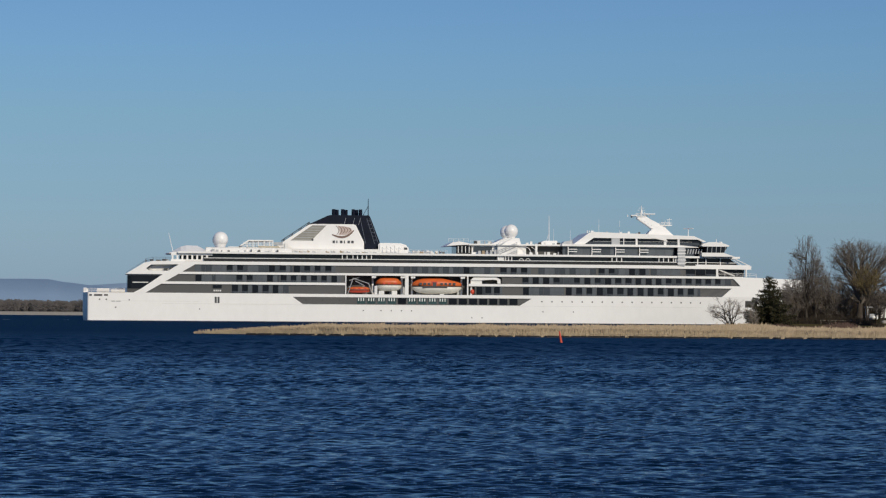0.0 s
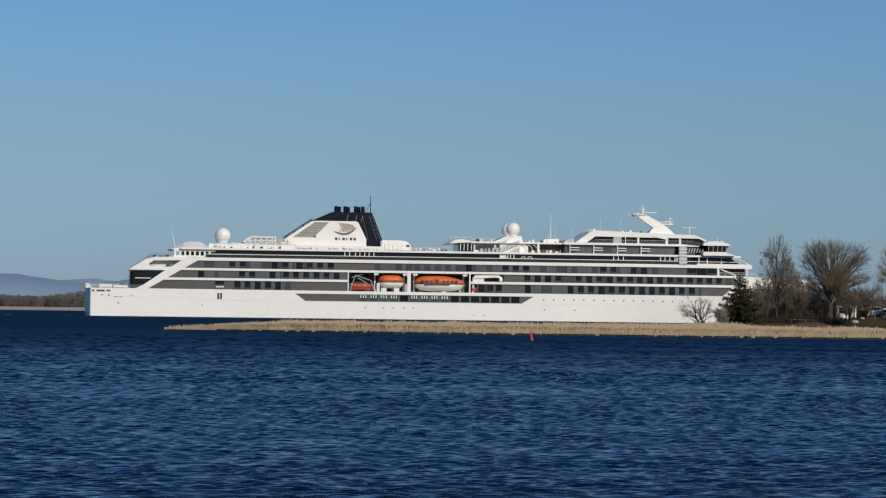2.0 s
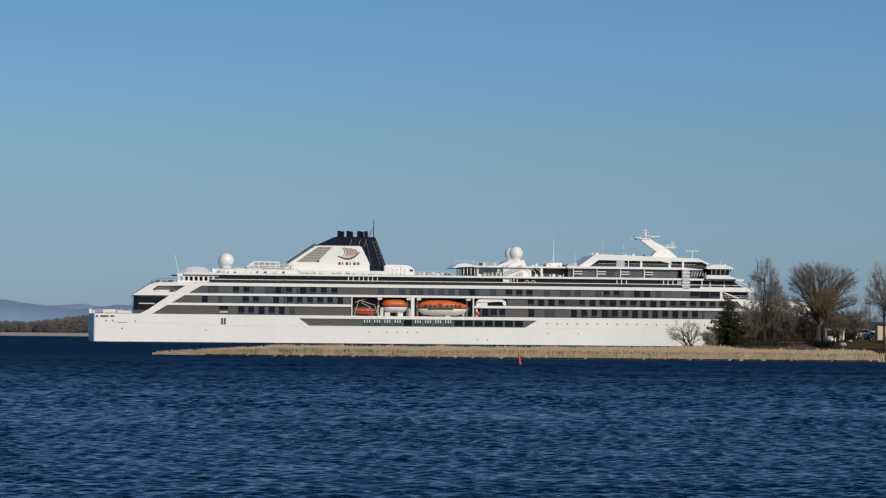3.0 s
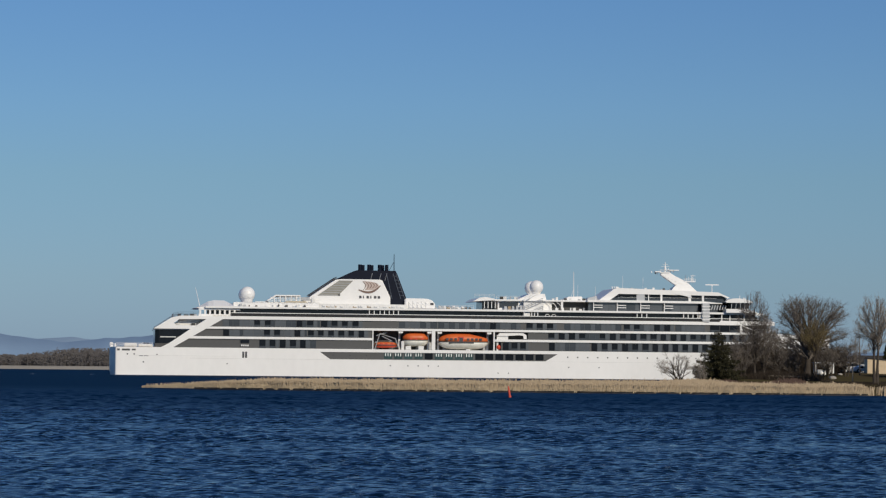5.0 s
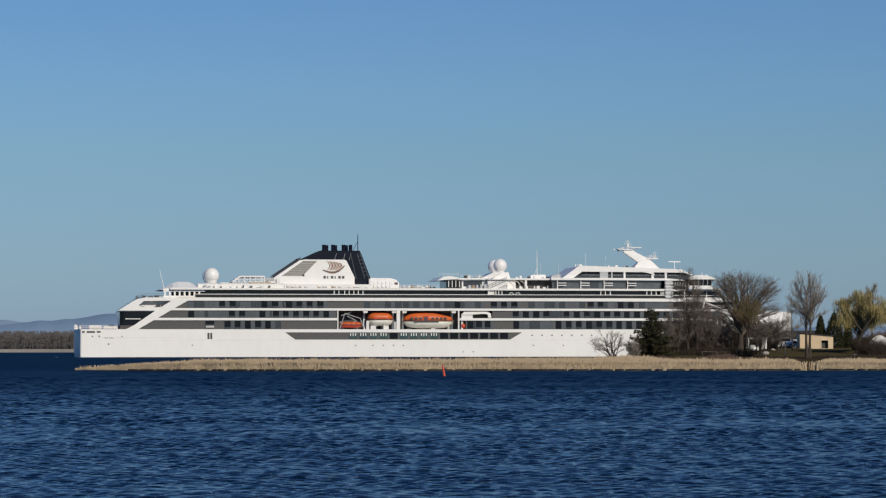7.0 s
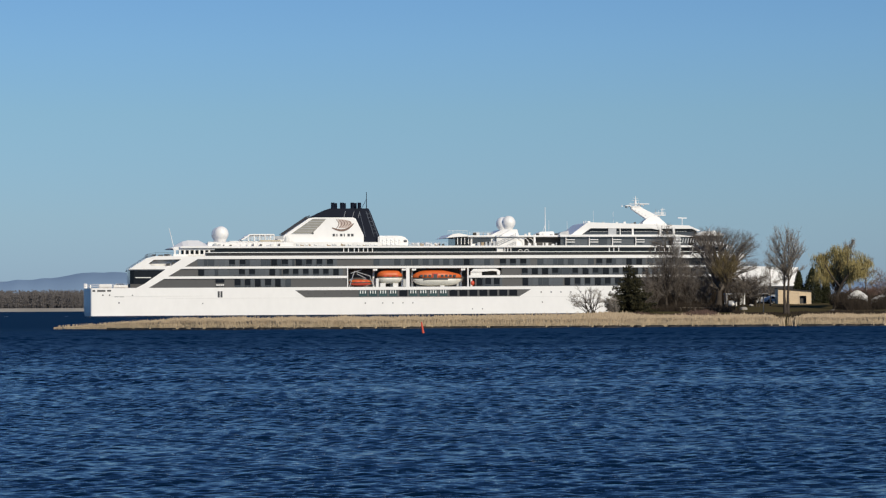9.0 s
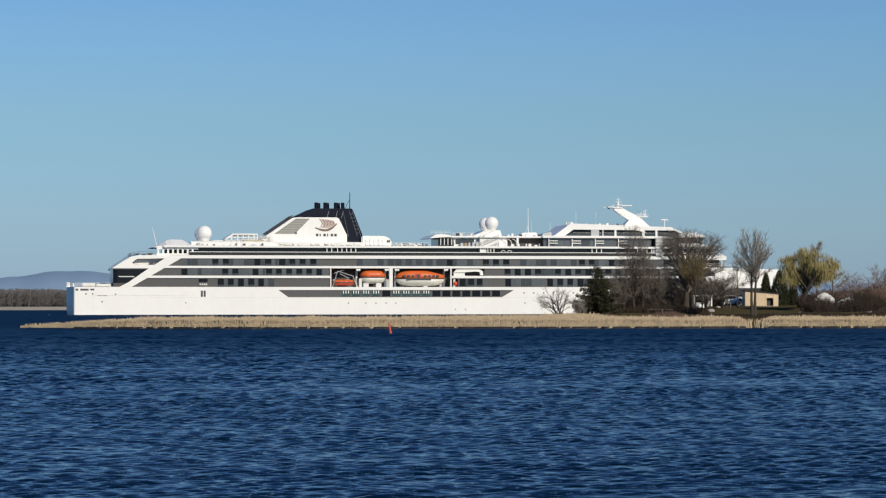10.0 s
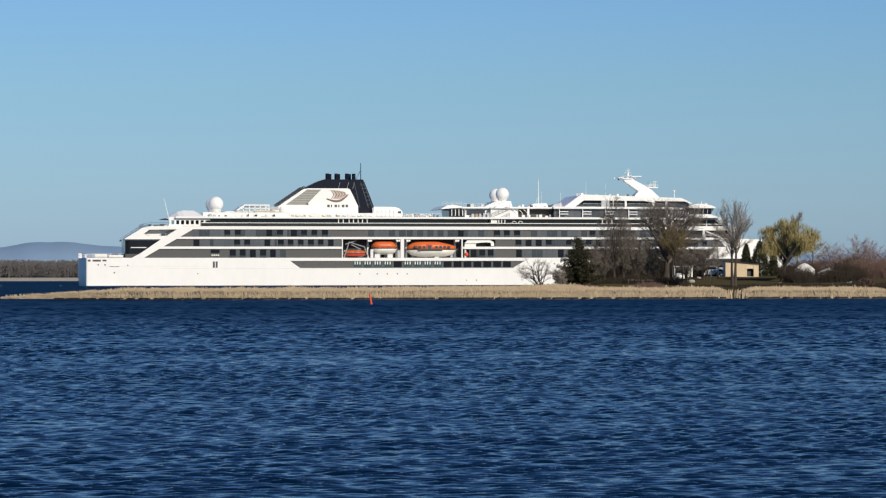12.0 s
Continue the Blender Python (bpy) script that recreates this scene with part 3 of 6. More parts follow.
# ---- sun deck, aft ----
def block(name, x0, x1, y0, y1, z0, z1, mat=WHITE, bevel=0.15, parent=None, label=""):
    bm = bmesh.new()
    box(bm, x0, x1, y0, y1, z0, z1)
    if bevel:
        bmesh.ops.bevel(bm, geom=bm.edges[:], offset=bevel, segments=2, affect="EDGES")
    return part(name, bm, mat, parent or ship, label)


block("windbreak", 31.5, 55.0, -9.6, -9.3, 18.4, 19.75)
block("windbreak", 31.5, 55.0, 9.3, 9.6, 18.4, 19.75)
block("aft_house", 37.5, 52.0, -7.8, 7.8, 18.4, 20.0, WHITE_WORN)
pergola = tagged(new("pergola"), "white open pergola on the sun deck")
pergola.parent = ship
bm = bmesh.new()
prism(bm, [(40.6, 20.2), (43.0, 21.85), (49.8, 21.85), (49.8, 21.5), (43.2, 21.5), (41.3, 20.2)], -8.2, 6.0)
part("pergola_roof", bm, WHITE, pergola)
for x in (42.6, 44.2, 45.7, 47.2, 48.7, 49.6):
    bm = bmesh.new()
    box(bm, x, x + 0.25, -8.1, -7.8, 19.9, 21.6)
    part("pergola_post", bm, WHITE, pergola)
bm = bmesh.new()
box(bm, 42.0, 49.6, -8.1, -7.9, 20.65, 20.85)
part("pergola_rail", bm, WHITE, pergola)
for z in (20.25, 21.15):
    bm = bmesh.new()
    box(bm, 41.6, 49.7, -8.12, -8.0, z, z + 0.1)
    part("pergola_rail", bm, WHITE, pergola)
for i in range(7):
    bm = bmesh.new()
    box(bm, 43.3 + 1.0 * i, 43.42 + 1.0 * i, 5.6, 5.8, 19.9, 21.55)
    part("pergola_post", bm, WHITE, pergola)
block("screen", 50.0, 52.4, -7.6, -7.2, 20.4, 21.3, STEEL, 0.05)
block("sunbed_cover", 45.6, 51.6, -9.0, -6.6, 19.5, 20.2, material("tan_canvas", (0.50, 0.44, 0.33), 0.8, vary=0.2), 0.25)
block("ventilator", 52.6, 53.8, -9.0, -7.0, 18.4, 21.2, WHITE_WORN, 0.3)

# ---- funnel ----
funnel = tagged(new("funnel"), "tall white and navy funnel with slanted front")
funnel.parent = ship
bm = bmesh.new()
prism(bm, [(50.4, 18.45), (51.0, 20.6), (52.6, 21.5), (59.6, 26.25), (61.0, 26.45), (71.8, 26.45), (72.45, 26.2), (74.7, 21.6), (74.7, 18.45)], -5.2, 5.2)
bmesh.ops.bevel(bm, geom=[e for e in bm.edges if abs(e.verts[0].co.y - e.verts[1].co.y) < 0.1], offset=0.15, segments=2, affect="EDGES")
part("funnel_casing", bm, WHITE, funnel)
bm = bmesh.new()
prism(bm, [(59.0, 26.1), (64.6, 28.7), (65.4, 28.95), (76.1, 28.95), (76.6, 28.0), (79.15, 21.4), (79.2, 18.5), (74.5, 18.5), (74.5, 21.4), (72.2, 26.3)], -4.85, 4.85)
part("funnel_top", bm, NAVY, funnel, "navy blue funnel top")
bm = bmesh.new()
prism(bm, [(54.6, 21.9), (60.3, 21.9), (64.4, 26.1), (60.6, 26.1)], -5.27, -5.15)
lv = part("louvre_panel", bm, LOUVRE, funnel, "grey slanting louvre panel")
for i in range(7):
    f = i / 6
    x, z = 54.9 + 6.0 * f, 22.0 + 3.95 * f
    bm = bmesh.new()
    box(bm, x, x + 3.3 + 1.9 * (1 - f), -5.33, -5.25, z, z + 0.12)
    part("louvre", bm, STEEL, lv)
bm = bmesh.new()
for y in (-5.0, -2.0, 2.0, 5.0):
    rod(bm, (52.4, y, 22.0), (59.8, y, 27.0), 0.1, sides=6)
    rod(bm, (52.4, y, 21.6), (59.8, y, 26.6), 0.07, sides=6)
    for i in range(4):
        f = i / 3
        rod(bm, (53.0 + 6.8 * f, y, 21.6 + 4.6 * f), (53.0 + 6.8 * f, y, 22.4 + 4.6 * f), 0.05, sides=5)
part("slope_rail", bm, INK, funnel)
for x, y in ((66.5, -2.2), (67.6, 1.2), (69.0, -2.2), (70.1, 1.6), (71.9, -2.4), (73.0, 0.6), (73.9, -2.0)):
    bm = bmesh.new()
    rod(bm, (x, y, 28.8), (x, y, 30.65), 0.52, 0.5, 14)
    part("exhaust_pipe", bm, NAVY, funnel)
bm = bmesh.new()
rod(bm, (76.15, 0, 28.4), (76.15, 0, 33.7), 0.13, 0.08)
rod(bm, (74.6, 0, 28.8), (76.1, 0, 31.6), 0.06)
part("funnel_mast", bm, NAVY, funnel)
for x0, x1 in ((73.6, 75.2), (75.4, 77.6), (76.2, 78.7)):
    bm = bmesh.new()
    rod(bm, (x0, -4.9, 28.2), (x1, -4.9, 21.2), 0.07, sides=6)
    part("drain_pipe", bm, RAIL_DARK, funnel)
for k in range(6):
    z = 22.2 + 1.05 * k
    bm = bmesh.new()
    rod(bm, (77.4 - 0.42 * k, -4.92, z), (78.5 - 0.41 * k, -4.92, z), 0.05, sides=5)
    part("rung", bm, RAIL_DARK, funnel)
for x in (69.2, 71.6, 73.2):
    bm = bmesh.new()
    rod(bm, (x, -4.9, 26.3), (x + 0.5, -4.9, 28.2), 0.06)
    part("steam_pipe", bm, STEEL, funnel)


def bent(bm, pts, wide, y0, y1):
    """A flat ribbon along (x, z) points, tapering to its ends."""
    n = len(pts) - 1
    top, low = [], []
    for i, (x, z) in enumerate(pts):
        q, p = pts[min(i + 1, n)], pts[max(i - 1, 0)]
        dx, dz = q[0] - p[0], q[1] - p[1]
        l = math.hypot(dx, dz)
        w = wide * (0.25 + 0.75 * math.sin(math.pi * (0.08 + 0.84 * i / n)))
        top.append((x - dz / l * w, z + dx / l * w))
        low.append((x + dz / l * w, z - dx / l * w))
    prism(bm, top + low[::-1], y0, y1)


SAIL = material("pale_bronze", (0.52, 0.42, 0.37), 0.5, vary=0.15)
emblem = tagged(new("emblem"), "bronze sail-shaped emblem")
emblem.parent = funnel
bm = bmesh.new()
bent(bm, [(65.9 + 6.0 * i / 12, 23.6 - 0.75 * math.sin(math.pi * i / 12) + 1.2 * (i / 12) ** 4) for i in range(13)], 0.3, -5.28, -5.2)
part("emblem_hull", bm, BRONZE, emblem)
bm = bmesh.new()
prism(bm, [(67.3, 26.0), (69.3, 25.85), (71.0, 25.45), (71.5, 24.8), (71.3, 24.0), (69.6, 23.5), (67.6, 23.5), (68.1, 24.3), (67.9, 25.3)], -5.24, -5.19)
part("sailcloth", bm, SAIL, emblem)
for k in range(5):
    bm = bmesh.new()
    bent(bm, [(67.0 + 0.8 * k + 0.75 * math.sin(math.pi * f / 8) + 0.16 * f / 8, 26.0 - 0.1 * k - (2.5 - 0.28 * k) * f / 8) for f in range(9)], 0.11, -5.27, -5.2)
    part("emblem_sail", bm, BRONZE, emblem)
for i in range(6):
    bm = bmesh.new()
    x = 66.1 + 1.02 * i
    box(bm, x, x + (0.3 if i in (1, 3) else 0.66), -5.27, -5.2, 21.25, 21.95)
    part("plain_bar", bm, INK, emblem)
bm = bmesh.new()
rod(bm, (60.6, -5.3, 22.1), (60.6, -5.1, 22.1), 0.3, sides=12)
part("vent_hole", bm, INK, funnel)
block("deckhouse", 55.0, 79.0, -8.3, 8.3, 18.4, 19.6, WHITE_WORN)
bm = bmesh.new()
prism(bm, [(78.6, 18.45), (86.7, 18.45), (87.1, 19.4), (86.6, 20.6), (85.4, 21.25), (83.5, 21.4), (78.6, 21.4)], -6.4, 6.4)
bmesh.ops.bevel(bm, geom=bm.edges[:], offset=0.3, segments=3, affect="EDGES")
cp = part("pool_house", bm, WHITE, ship, "white round-ended deckhouse", smooth=False)
block("vent_grille", 85.6, 86.5, -6.5, -6.3, 19.6, 20.2, INK, 0, cp)
rng = random.Random(11)
for i in range(26):
    x = 55.5 + i * 1.2 + rng.uniform(-0.3, 0.3)
    if 78 < x:
        x += 8
    bm = bmesh.new()
    w, hgt = rng.uniform(0.5, 1.1), rng.uniform(0.35, 0.8)
    prism(bm, [(x, 18.5), (x + w, 18.5), (x + w, 18.5 + hgt * 0.5), (x + w * 0.4, 18.5 + hgt * 0.55), (x, 18.5 + hgt)], -10.6, -9.9)
    part("deck_chair", bm, rng.choice((WHITE_WORN, STEEL, TEAK)), ship)
for i in range(5):
    bm = bmesh.new()
    x = 79.4 + 1.15 * i
    rod(bm, (x, -8.4, 18.5), (x, -8.4, 20.3 + 0.3 * (i % 2)), 0.06, sides=5)
    rod(bm, (x, -8.4, 20.2), (x + 0.7, -8.4, 19.6), 0.06, sides=5)
    part("deck_shower", bm, STEEL, ship)
railing("railing", [(34.5, -11.3, 18.45), (97.0, -11.3, 18.45)], 1.0, 2.6, 0.03)
railing("railing", [(34.5, 11.3, 18.45), (97.0, 11.3, 18.45)], 1.0, 2.6, 0.03)
for i in range(7):
    bm = bmesh.new()
    x = 88.4 + 1.25 * i
    ball(bm, (x, -4 + rng.uniform(-2, 2), 19.1), rng.uniform(0.45, 0.75), 10, 6, 0.7)
    part("covered_lounger", bm, rng.choice((WHITE_WORN, STEEL)), ship, smooth=True)

# ---- radome house ----
block("radome_house", 104.0, 119.0, -8.6, 8.6, 18.4, 20.9, WHITE, 0.12)
block("house_window", 104.4, 109.6, -8.7, -8.5, 19.1, 20.6, SMOKE_GLASS, 0.0)
block("house_window", 100.0, 104.1, -6.0, 6.0, 18.45, 20.9, SHADED_GLASS, 0.0)
for i in range(4):
    block("window_post", 100.2 + 1.0 * i, 100.36 + 1.0 * i, -8.8, -8.6, 18.9, 20.8, WHITE, 0.0)
bm = bmesh.new()
prism(bm, [(97.0, 20.7), (98.8, 21.75), (100.6, 21.95), (103.0, 21.5), (103.6, 21.1), (100.0, 20.95)], -9.4, 9.4)
part("canopy_roof", bm, WHITE, ship)
block("roof_slab", 103.0, 131.5, -9.6, 9.6, 20.9, 21.35, WHITE, 0.08)
for i in range(5):
    bm = bmesh.new()
    x = 105.6 + 1.1 * i
    box(bm, x, x + rng.uniform(0.5, 0.9), -9.9, -9.3, 18.45, 19.2 + rng.uniform(0, 0.6))
    part("deck_chair", bm, rng.choice((TEAK, STEEL, WHITE_WORN)), ship)
bm = bmesh.new()
prism(bm, [(104.5, 21.3), (110.2, 21.6), (113.3, 23.1), (117.4, 23.1), (117.9, 21.3)], -6.4, 6.4)
part("radome_platform", bm, WHITE, ship)
for y in (-4.7, 4.5):
    radome(115.3, y, 25.0, 1.9, 22.9)
block("stair_house", 110.9, 116.6, -10.2, -8.8, 18.4, 20.9, WHITE_WORN, 0.1)
for i, (xa, za, xb, zb) in enumerate(((111.2, 18.5, 116.2, 20.8), (116.2, 18.6, 112.4, 17.0), (111.0, 20.9, 114.8, 23.0))):
    bm = bmesh.new()
    for dz in (0.0, 0.55, 1.0):
        rod(bm, (xa, -10.35, za + dz), (xb, -10.35, zb + dz), 0.07 if dz else 0.14, sides=5)
    for k in range(6):
        f = k / 5
        rod(bm, (xa + (xb - xa) * f, -10.35, za + (zb - za) * f), (xa + (xb - xa) * f, -10.35, za + (zb - za) * f + 1.0), 0.045, sides=5)
    part("stair_flight", bm, STEEL if i < 2 else WHITE, ship)
block("landing", 110.7, 116.8, -10.7, -8.9, 20.86, 21.0, STEEL, 0)
railing("railing", [(103.5, -9.3, 21.35), (110.0, -9.3, 21.35)], 0.9, 1.6, 0.03)
bm = bmesh.new()
prism(bm, [(122.6, 21.3), (124.6, 22.5), (128.3, 22.6), (129.0, 21.3)], -3.0, 1.5)
part("mast_house", bm, WHITE, ship)
bm = bmesh.new()
rod(bm, (126.4, -1, 22.4), (126.35, -1, 29.5), 0.13, 0.07)
rod(bm, (125.6, -1, 22.5), (126.4, -1, 24.6), 0.05)
part("signal_mast", bm, WHITE, ship)
for x, y, z in ((128.4, 4.0, 26.0), (131.6, -6.0, 25.4), (141.0, 3.0, 28.8), (147.2, 5.0, 28.6)):
    bm = bmesh.new()
    rod(bm, (x, y, 21.3), (x, y, z), 0.045, 0.03, 5)
    part("whip_antenna", bm, WHITE, ship)
bm = bmesh.new()
prism(bm, [(129.2, 21.3), (130.2, 22.3), (132.4, 22.8), (132.6, 21.3)], -4.0, 0.0)
part("vent_hood", bm, STEEL, ship)
block("roof_post", 121.4, 122.0, -9.5, -9.1, 18.45, 20.95, WHITE, 0.04)
block("roof_post", 115.9, 116.3, -9.5, -9.1, 18.45, 20.95, WHITE, 0.04)
for i in range(3):
    bm = bmesh.new()
    for k in range(8):
        a, b = 0.15 + 1.3 * k / 8, 0.15 + 1.3 * (k + 1) / 8
        rod(bm, (117.3 + 1.4 * i + 2.6 * math.cos(a) * 0.6, -9.2, 18.6 + 2.0 * math.sin(a)), (117.3 + 1.4 * i + 2.6 * math.cos(b) * 0.6, -9.2, 18.6 + 2.0 * math.sin(b)), 0.08, sides=5)
    part("bent_frame", bm, WHITE, ship)
block("bar_counter", 117.5, 129.0, -7.0, 7.0, 18.4, 20.9, SHADE_DECK, 0)

# ---- forward house ----
bm = bmesh.new()
slab(bm, 129.0, 166.0, 18.45, 20.95, 2.3)
part("forward_house", bm, PALE_GLASS, ship, "grey glazed forward lounge wall")
for i in range(13):
    x = 129.6 + 2.55 * i
    y = -half_beam(x + 1.2, 20.9) + 2.3
    bm = bmesh.new()
    strip(bm, x, x + 2.35, 18.7, 20.75, out=-2.24, deep=0.06, sides=(-1,))
    part("pane", bm, DARK_GLASS if i > 11 else PALE_GLASS if i % 4 else SMOKE_GLASS, ship)
bm = bmesh.new()
slab(bm, 128.6, 167.0, 20.9, 21.5, 1.1)
part("deck_edge", bm, WHITE, ship)
for x in (130.3, 136.9, 143.5, 150.2):
    bm = bmesh.new()
    y = -half_beam(x, 20) + 1.6
    box(bm, x, x + 0.22, y, y + 0.2, 18.5, 20.9)
    for z in (19.35, 20.0):
        box(bm, x, x + 2.6, y, y + 0.16, z, z + 0.2)
    part("rail_bracket", bm, WHITE, ship)
bm = bmesh.new()
prism(bm, [(160.9, 15.86), (162.9, 15.86), (162.9, 20.95), (160.9, 20.95)], -10.4, -9.0)
st = part("stair_tower", bm, STEEL, ship)
for i in range(5):
    block("tower_rail", 160.7, 163.1, -10.5, -10.3, 16.4 + 0.9 * i, 16.6 + 0.9 * i, WHITE, 0, st)
top_house = tagged(new("observation_house"), "white observation house with dark wraparound windows")
top_house.parent = ship
bm = bmesh.new()
prism(bm, [(132.0, 21.48), (135.0, 21.48), (137.6, 23.3), (166.6, 23.1), (168.2, 22.4), (168.9, 22.6), (165.6, 24.05), (151.0, 24.5), (137.4, 24.95), (136.4, 24.7)], -9.2, 9.2)
part("house_roof", bm, WHITE, top_house)
bm = bmesh.new()
prism(bm, [(134.6, 21.5), (137.2, 23.4), (166.3, 23.2), (168.0, 22.2), (167.4, 21.5)], -8.7, 8.7)
part("house_glass", bm, DARK_GLASS, top_house)
bm = bmesh.new()
prism(bm, [(134.9, 21.5), (135.9, 22.3), (166.9, 22.25), (167.4, 21.5)], -8.98, -8.9)
part("house_balustrade", bm, SMOKE_GLASS, top_house)
for x, w, mat in ((142.6, 2.3, STEEL), (149.3, 0.55, WHITE), (157.2, 0.7, WHITE), (161.0, 0.6, WHITE), (145.9, 0.2, WHITE)):
    block("window_post", x, x + w, -9.1, -8.6, 21.5, 23.4, mat, 0, top_house)
bm = bmesh.new()
bent(bm, [(153.6 + 0.9 * i, 23.5 - 0.02 * i ** 2.4) for i in range(6)], 0.3, -9.3, -9.0)
part("roof_bracket", bm, WHITE, top_house)
for x in (136.3, 136.9):
    bm = bmesh.new()
    rod(bm, (x, -6, 24.7), (x, -6, 25.4), 0.16)
    part("roof_vent", bm, WHITE, top_house)
for x in (144.6, 146.6, 150.2):
    block("roof_hatch", x, x + 1.1, -5, -3.6, 24.4, 24.9, STEEL, 0.1, top_house)

mast = tagged(new("radar_mast"), "white leaning radar mast with antennas")
mast.parent = ship
bm = bmesh.new()
prism(bm, [(153.2, 24.3), (154.6, 25.2), (155.4, 26.4), (157.0, 27.2), (158.6, 26.9), (160.2, 25.4), (161.6, 24.2)], -1.8, 1.8)
bmesh.ops.bevel(bm, geom=bm.edges[:], offset=0.25, segments=2, affect="EDGES")
part("mast_foot", bm, WHITE, mast)
bm = bmesh.new()
prism(bm, [(155.2, 26.2), (159.0, 26.9), (154.9, 28.9), (153.4, 29.8), (151.3, 29.6), (151.1, 29.0)], -0.9, 0.9)
bmesh.ops.bevel(bm, geom=bm.edges[:], offset=0.12, segments=2, affect="EDGES")
part("mast_arm", bm, WHITE, mast)
for x0, x1, z in ((150.7, 153.6, 29.6), (153.4, 156.2, 30.25), (157.8, 160.9, 27.1), (149.4, 151.0, 29.8)):
    bm = bmesh.new()
    box(bm, x0, x1, -1.2, 1.2, z, z + 0.22)
    rod(bm, ((x0 + x1) / 2, 0, z - 0.6), ((x0 + x1) / 2, 0, z), 0.12)
    part("radar_bar", bm, WHITE, mast)
for x, z0, z1, r in ((152.5, 29.8, 32.7, 0.16), (152.5, 30.4, 31.6, 0.42), (160.0, 27.4, 29.0, 0.12), (148.6, 29.6, 30.1, 0.2), (153.4, 30.4, 31.0, 0.1), (159.2, 27.9, 28.6, 0.1)):
    bm = bmesh.new()
    rod(bm, (x, 0, z0), (x, 0, z1), r, r * 0.5)
    part("antenna", bm, WHITE, mast)
bm = bmesh.new()
rod(bm, (165.2, -3, 23.7), (165.2, -3, 26.0), 0.12, 0.1)
part("scanner_pole", bm, WHITE, ship)
bm = bmesh.new()
box(bm, -1.85, 1.85, -0.12, 0.12, 0.1, 0.36)
rod(bm, (0, 0, -0.15), (0, 0, 0.12), 0.2, 0.14)
radar_scanner = part("radar_scanner", bm, WHITE, ship, "slim white radar scanner turning on its pole")
radar_scanner.location = (165.2, -3, 26.1)

# ---- bridge ----
bridge = tagged(new("bridge"), "white bridge with raked dark windows")
bridge.parent = ship
bm = bmesh.new()
prism(bm, [(168.8, 19.5), (173.8, 19.5), (174.8, 21.25), (168.8, 21.25)], -10.2, 10.2)
part("bridge_glass", bm, DARK_GLASS, bridge)
for i in range(5):
    bm = bmesh.new()
    x = 169.0 + 1.25 * i
    prism(bm, [(x, 19.5), (x + 0.1, 19.5), (x + 0.24, 21.25), (x + 0.14, 21.25)], -10.26, -10.1)
    part("window_post", bm, STEEL, bridge)
bm = bmesh.new()
prism(bm, [(167.8, 21.2), (175.0, 21.2), (175.3, 21.5), (173.9, 22.0), (171.4, 22.45), (169.4, 22.4), (167.9, 21.9), (167.4, 21.5)], -10.4, 10.4)
part("bridge_roof", bm, WHITE, bridge)
bm = bmesh.new()
prism(bm, [(167.6, 18.45), (176.9, 18.45), (173.6, 19.5), (167.6, 19.5)], -10.3, 10.3)
part("bridge_front", bm, WHITE, bridge)
for i, x in enumerate((172.9, 173.9, 174.4)):
    bm = bmesh.new()
    rod(bm, (x, -4, 21.8), (x, -4, 23.4 - 0.5 * i), 0.08)
    part("antenna", bm, WHITE, bridge)
bm = bmesh.new()
ball(bm, (174.3, -4, 22.4), 0.35, 12, 8)
part("antenna_dome", bm, WHITE, bridge)
bm = bmesh.new()
slab(bm, 163.6, 170.0, 18.45, 21.4, 3.0)
part("bridge_wall", bm, DARK_GLASS, ship)
for i in range(6):
    bm = bmesh.new()
    x = 163.8 + 0.75 * i
    prism(bm, [(x, 19.2), (x + 0.25, 19.2), (x + 0.55, 20.5), (x + 0.3, 20.5)], -8.4, -8.1)
    part("louvre", bm, STEEL, ship)
bm = bmesh.new()
rows = []
for x, top in ((165.8, 17.98), (170.0, 17.98), (173.0, 17.98), (176.0, 17.98), (177.4, 17.1), (179.2, 15.95)):
    h = half_beam(x, 16) - 1.0
    rows.append([bm.verts.new(p) for p in ((x, -h, 15.88), (x, -h, top), (x, h, top), (x, h, 15.88))])
for r, q in zip(rows, rows[1:]):
    for j in range(4):
        bm.faces.new((r[j], q[j], q[(j + 1) % 4], r[(j + 1) % 4]))
bm.faces.new(rows[0])
bm.faces.new(rows[-1][::-1])
part("front_lounge", bm, DARK_GLASS, ship, "dark raked glass of the forward lounge")
for s in (-1, 1):
    for x0, z0, x1, z1, r in ((176.6, 18.3, 182.4, 15.8, 0.14), (176.0, 18.2, 179.6, 16.1, 0.1)):
        bm = bmesh.new()
        rod(bm, (x0, s * (half_beam(x0, 18) - 0.2), z0), (x1, s * (half_beam(x1, 16) - 0.1), z1), r, sides=6)
        part("raked_frame", bm, WHITE, ship)
    bm = bmesh.new()
    strip(bm, 166.0, (182.6, 181.8), 15.84, 16.22, out=-0.02, deep=0.15, sides=(s,))
    part("deck_bulwark", bm, WHITE, ship)
for side in (-1, 1):
    bm = bmesh.new()
    strip(bm, 165.8, 178.4, 16.7, 16.85, out=-0.4, deep=0.12, sides=(side,))
    part("handrail", bm, WHITE, ship)
for x in (166.6, 169.0, 173.2):
    bm = bmesh.new()
    y = -half_beam(x, 17) + 0.5
    box(bm, x, x + 0.25, y, y + 0.25, 15.86, 17.98)
    part("stanchion", bm, WHITE, ship)
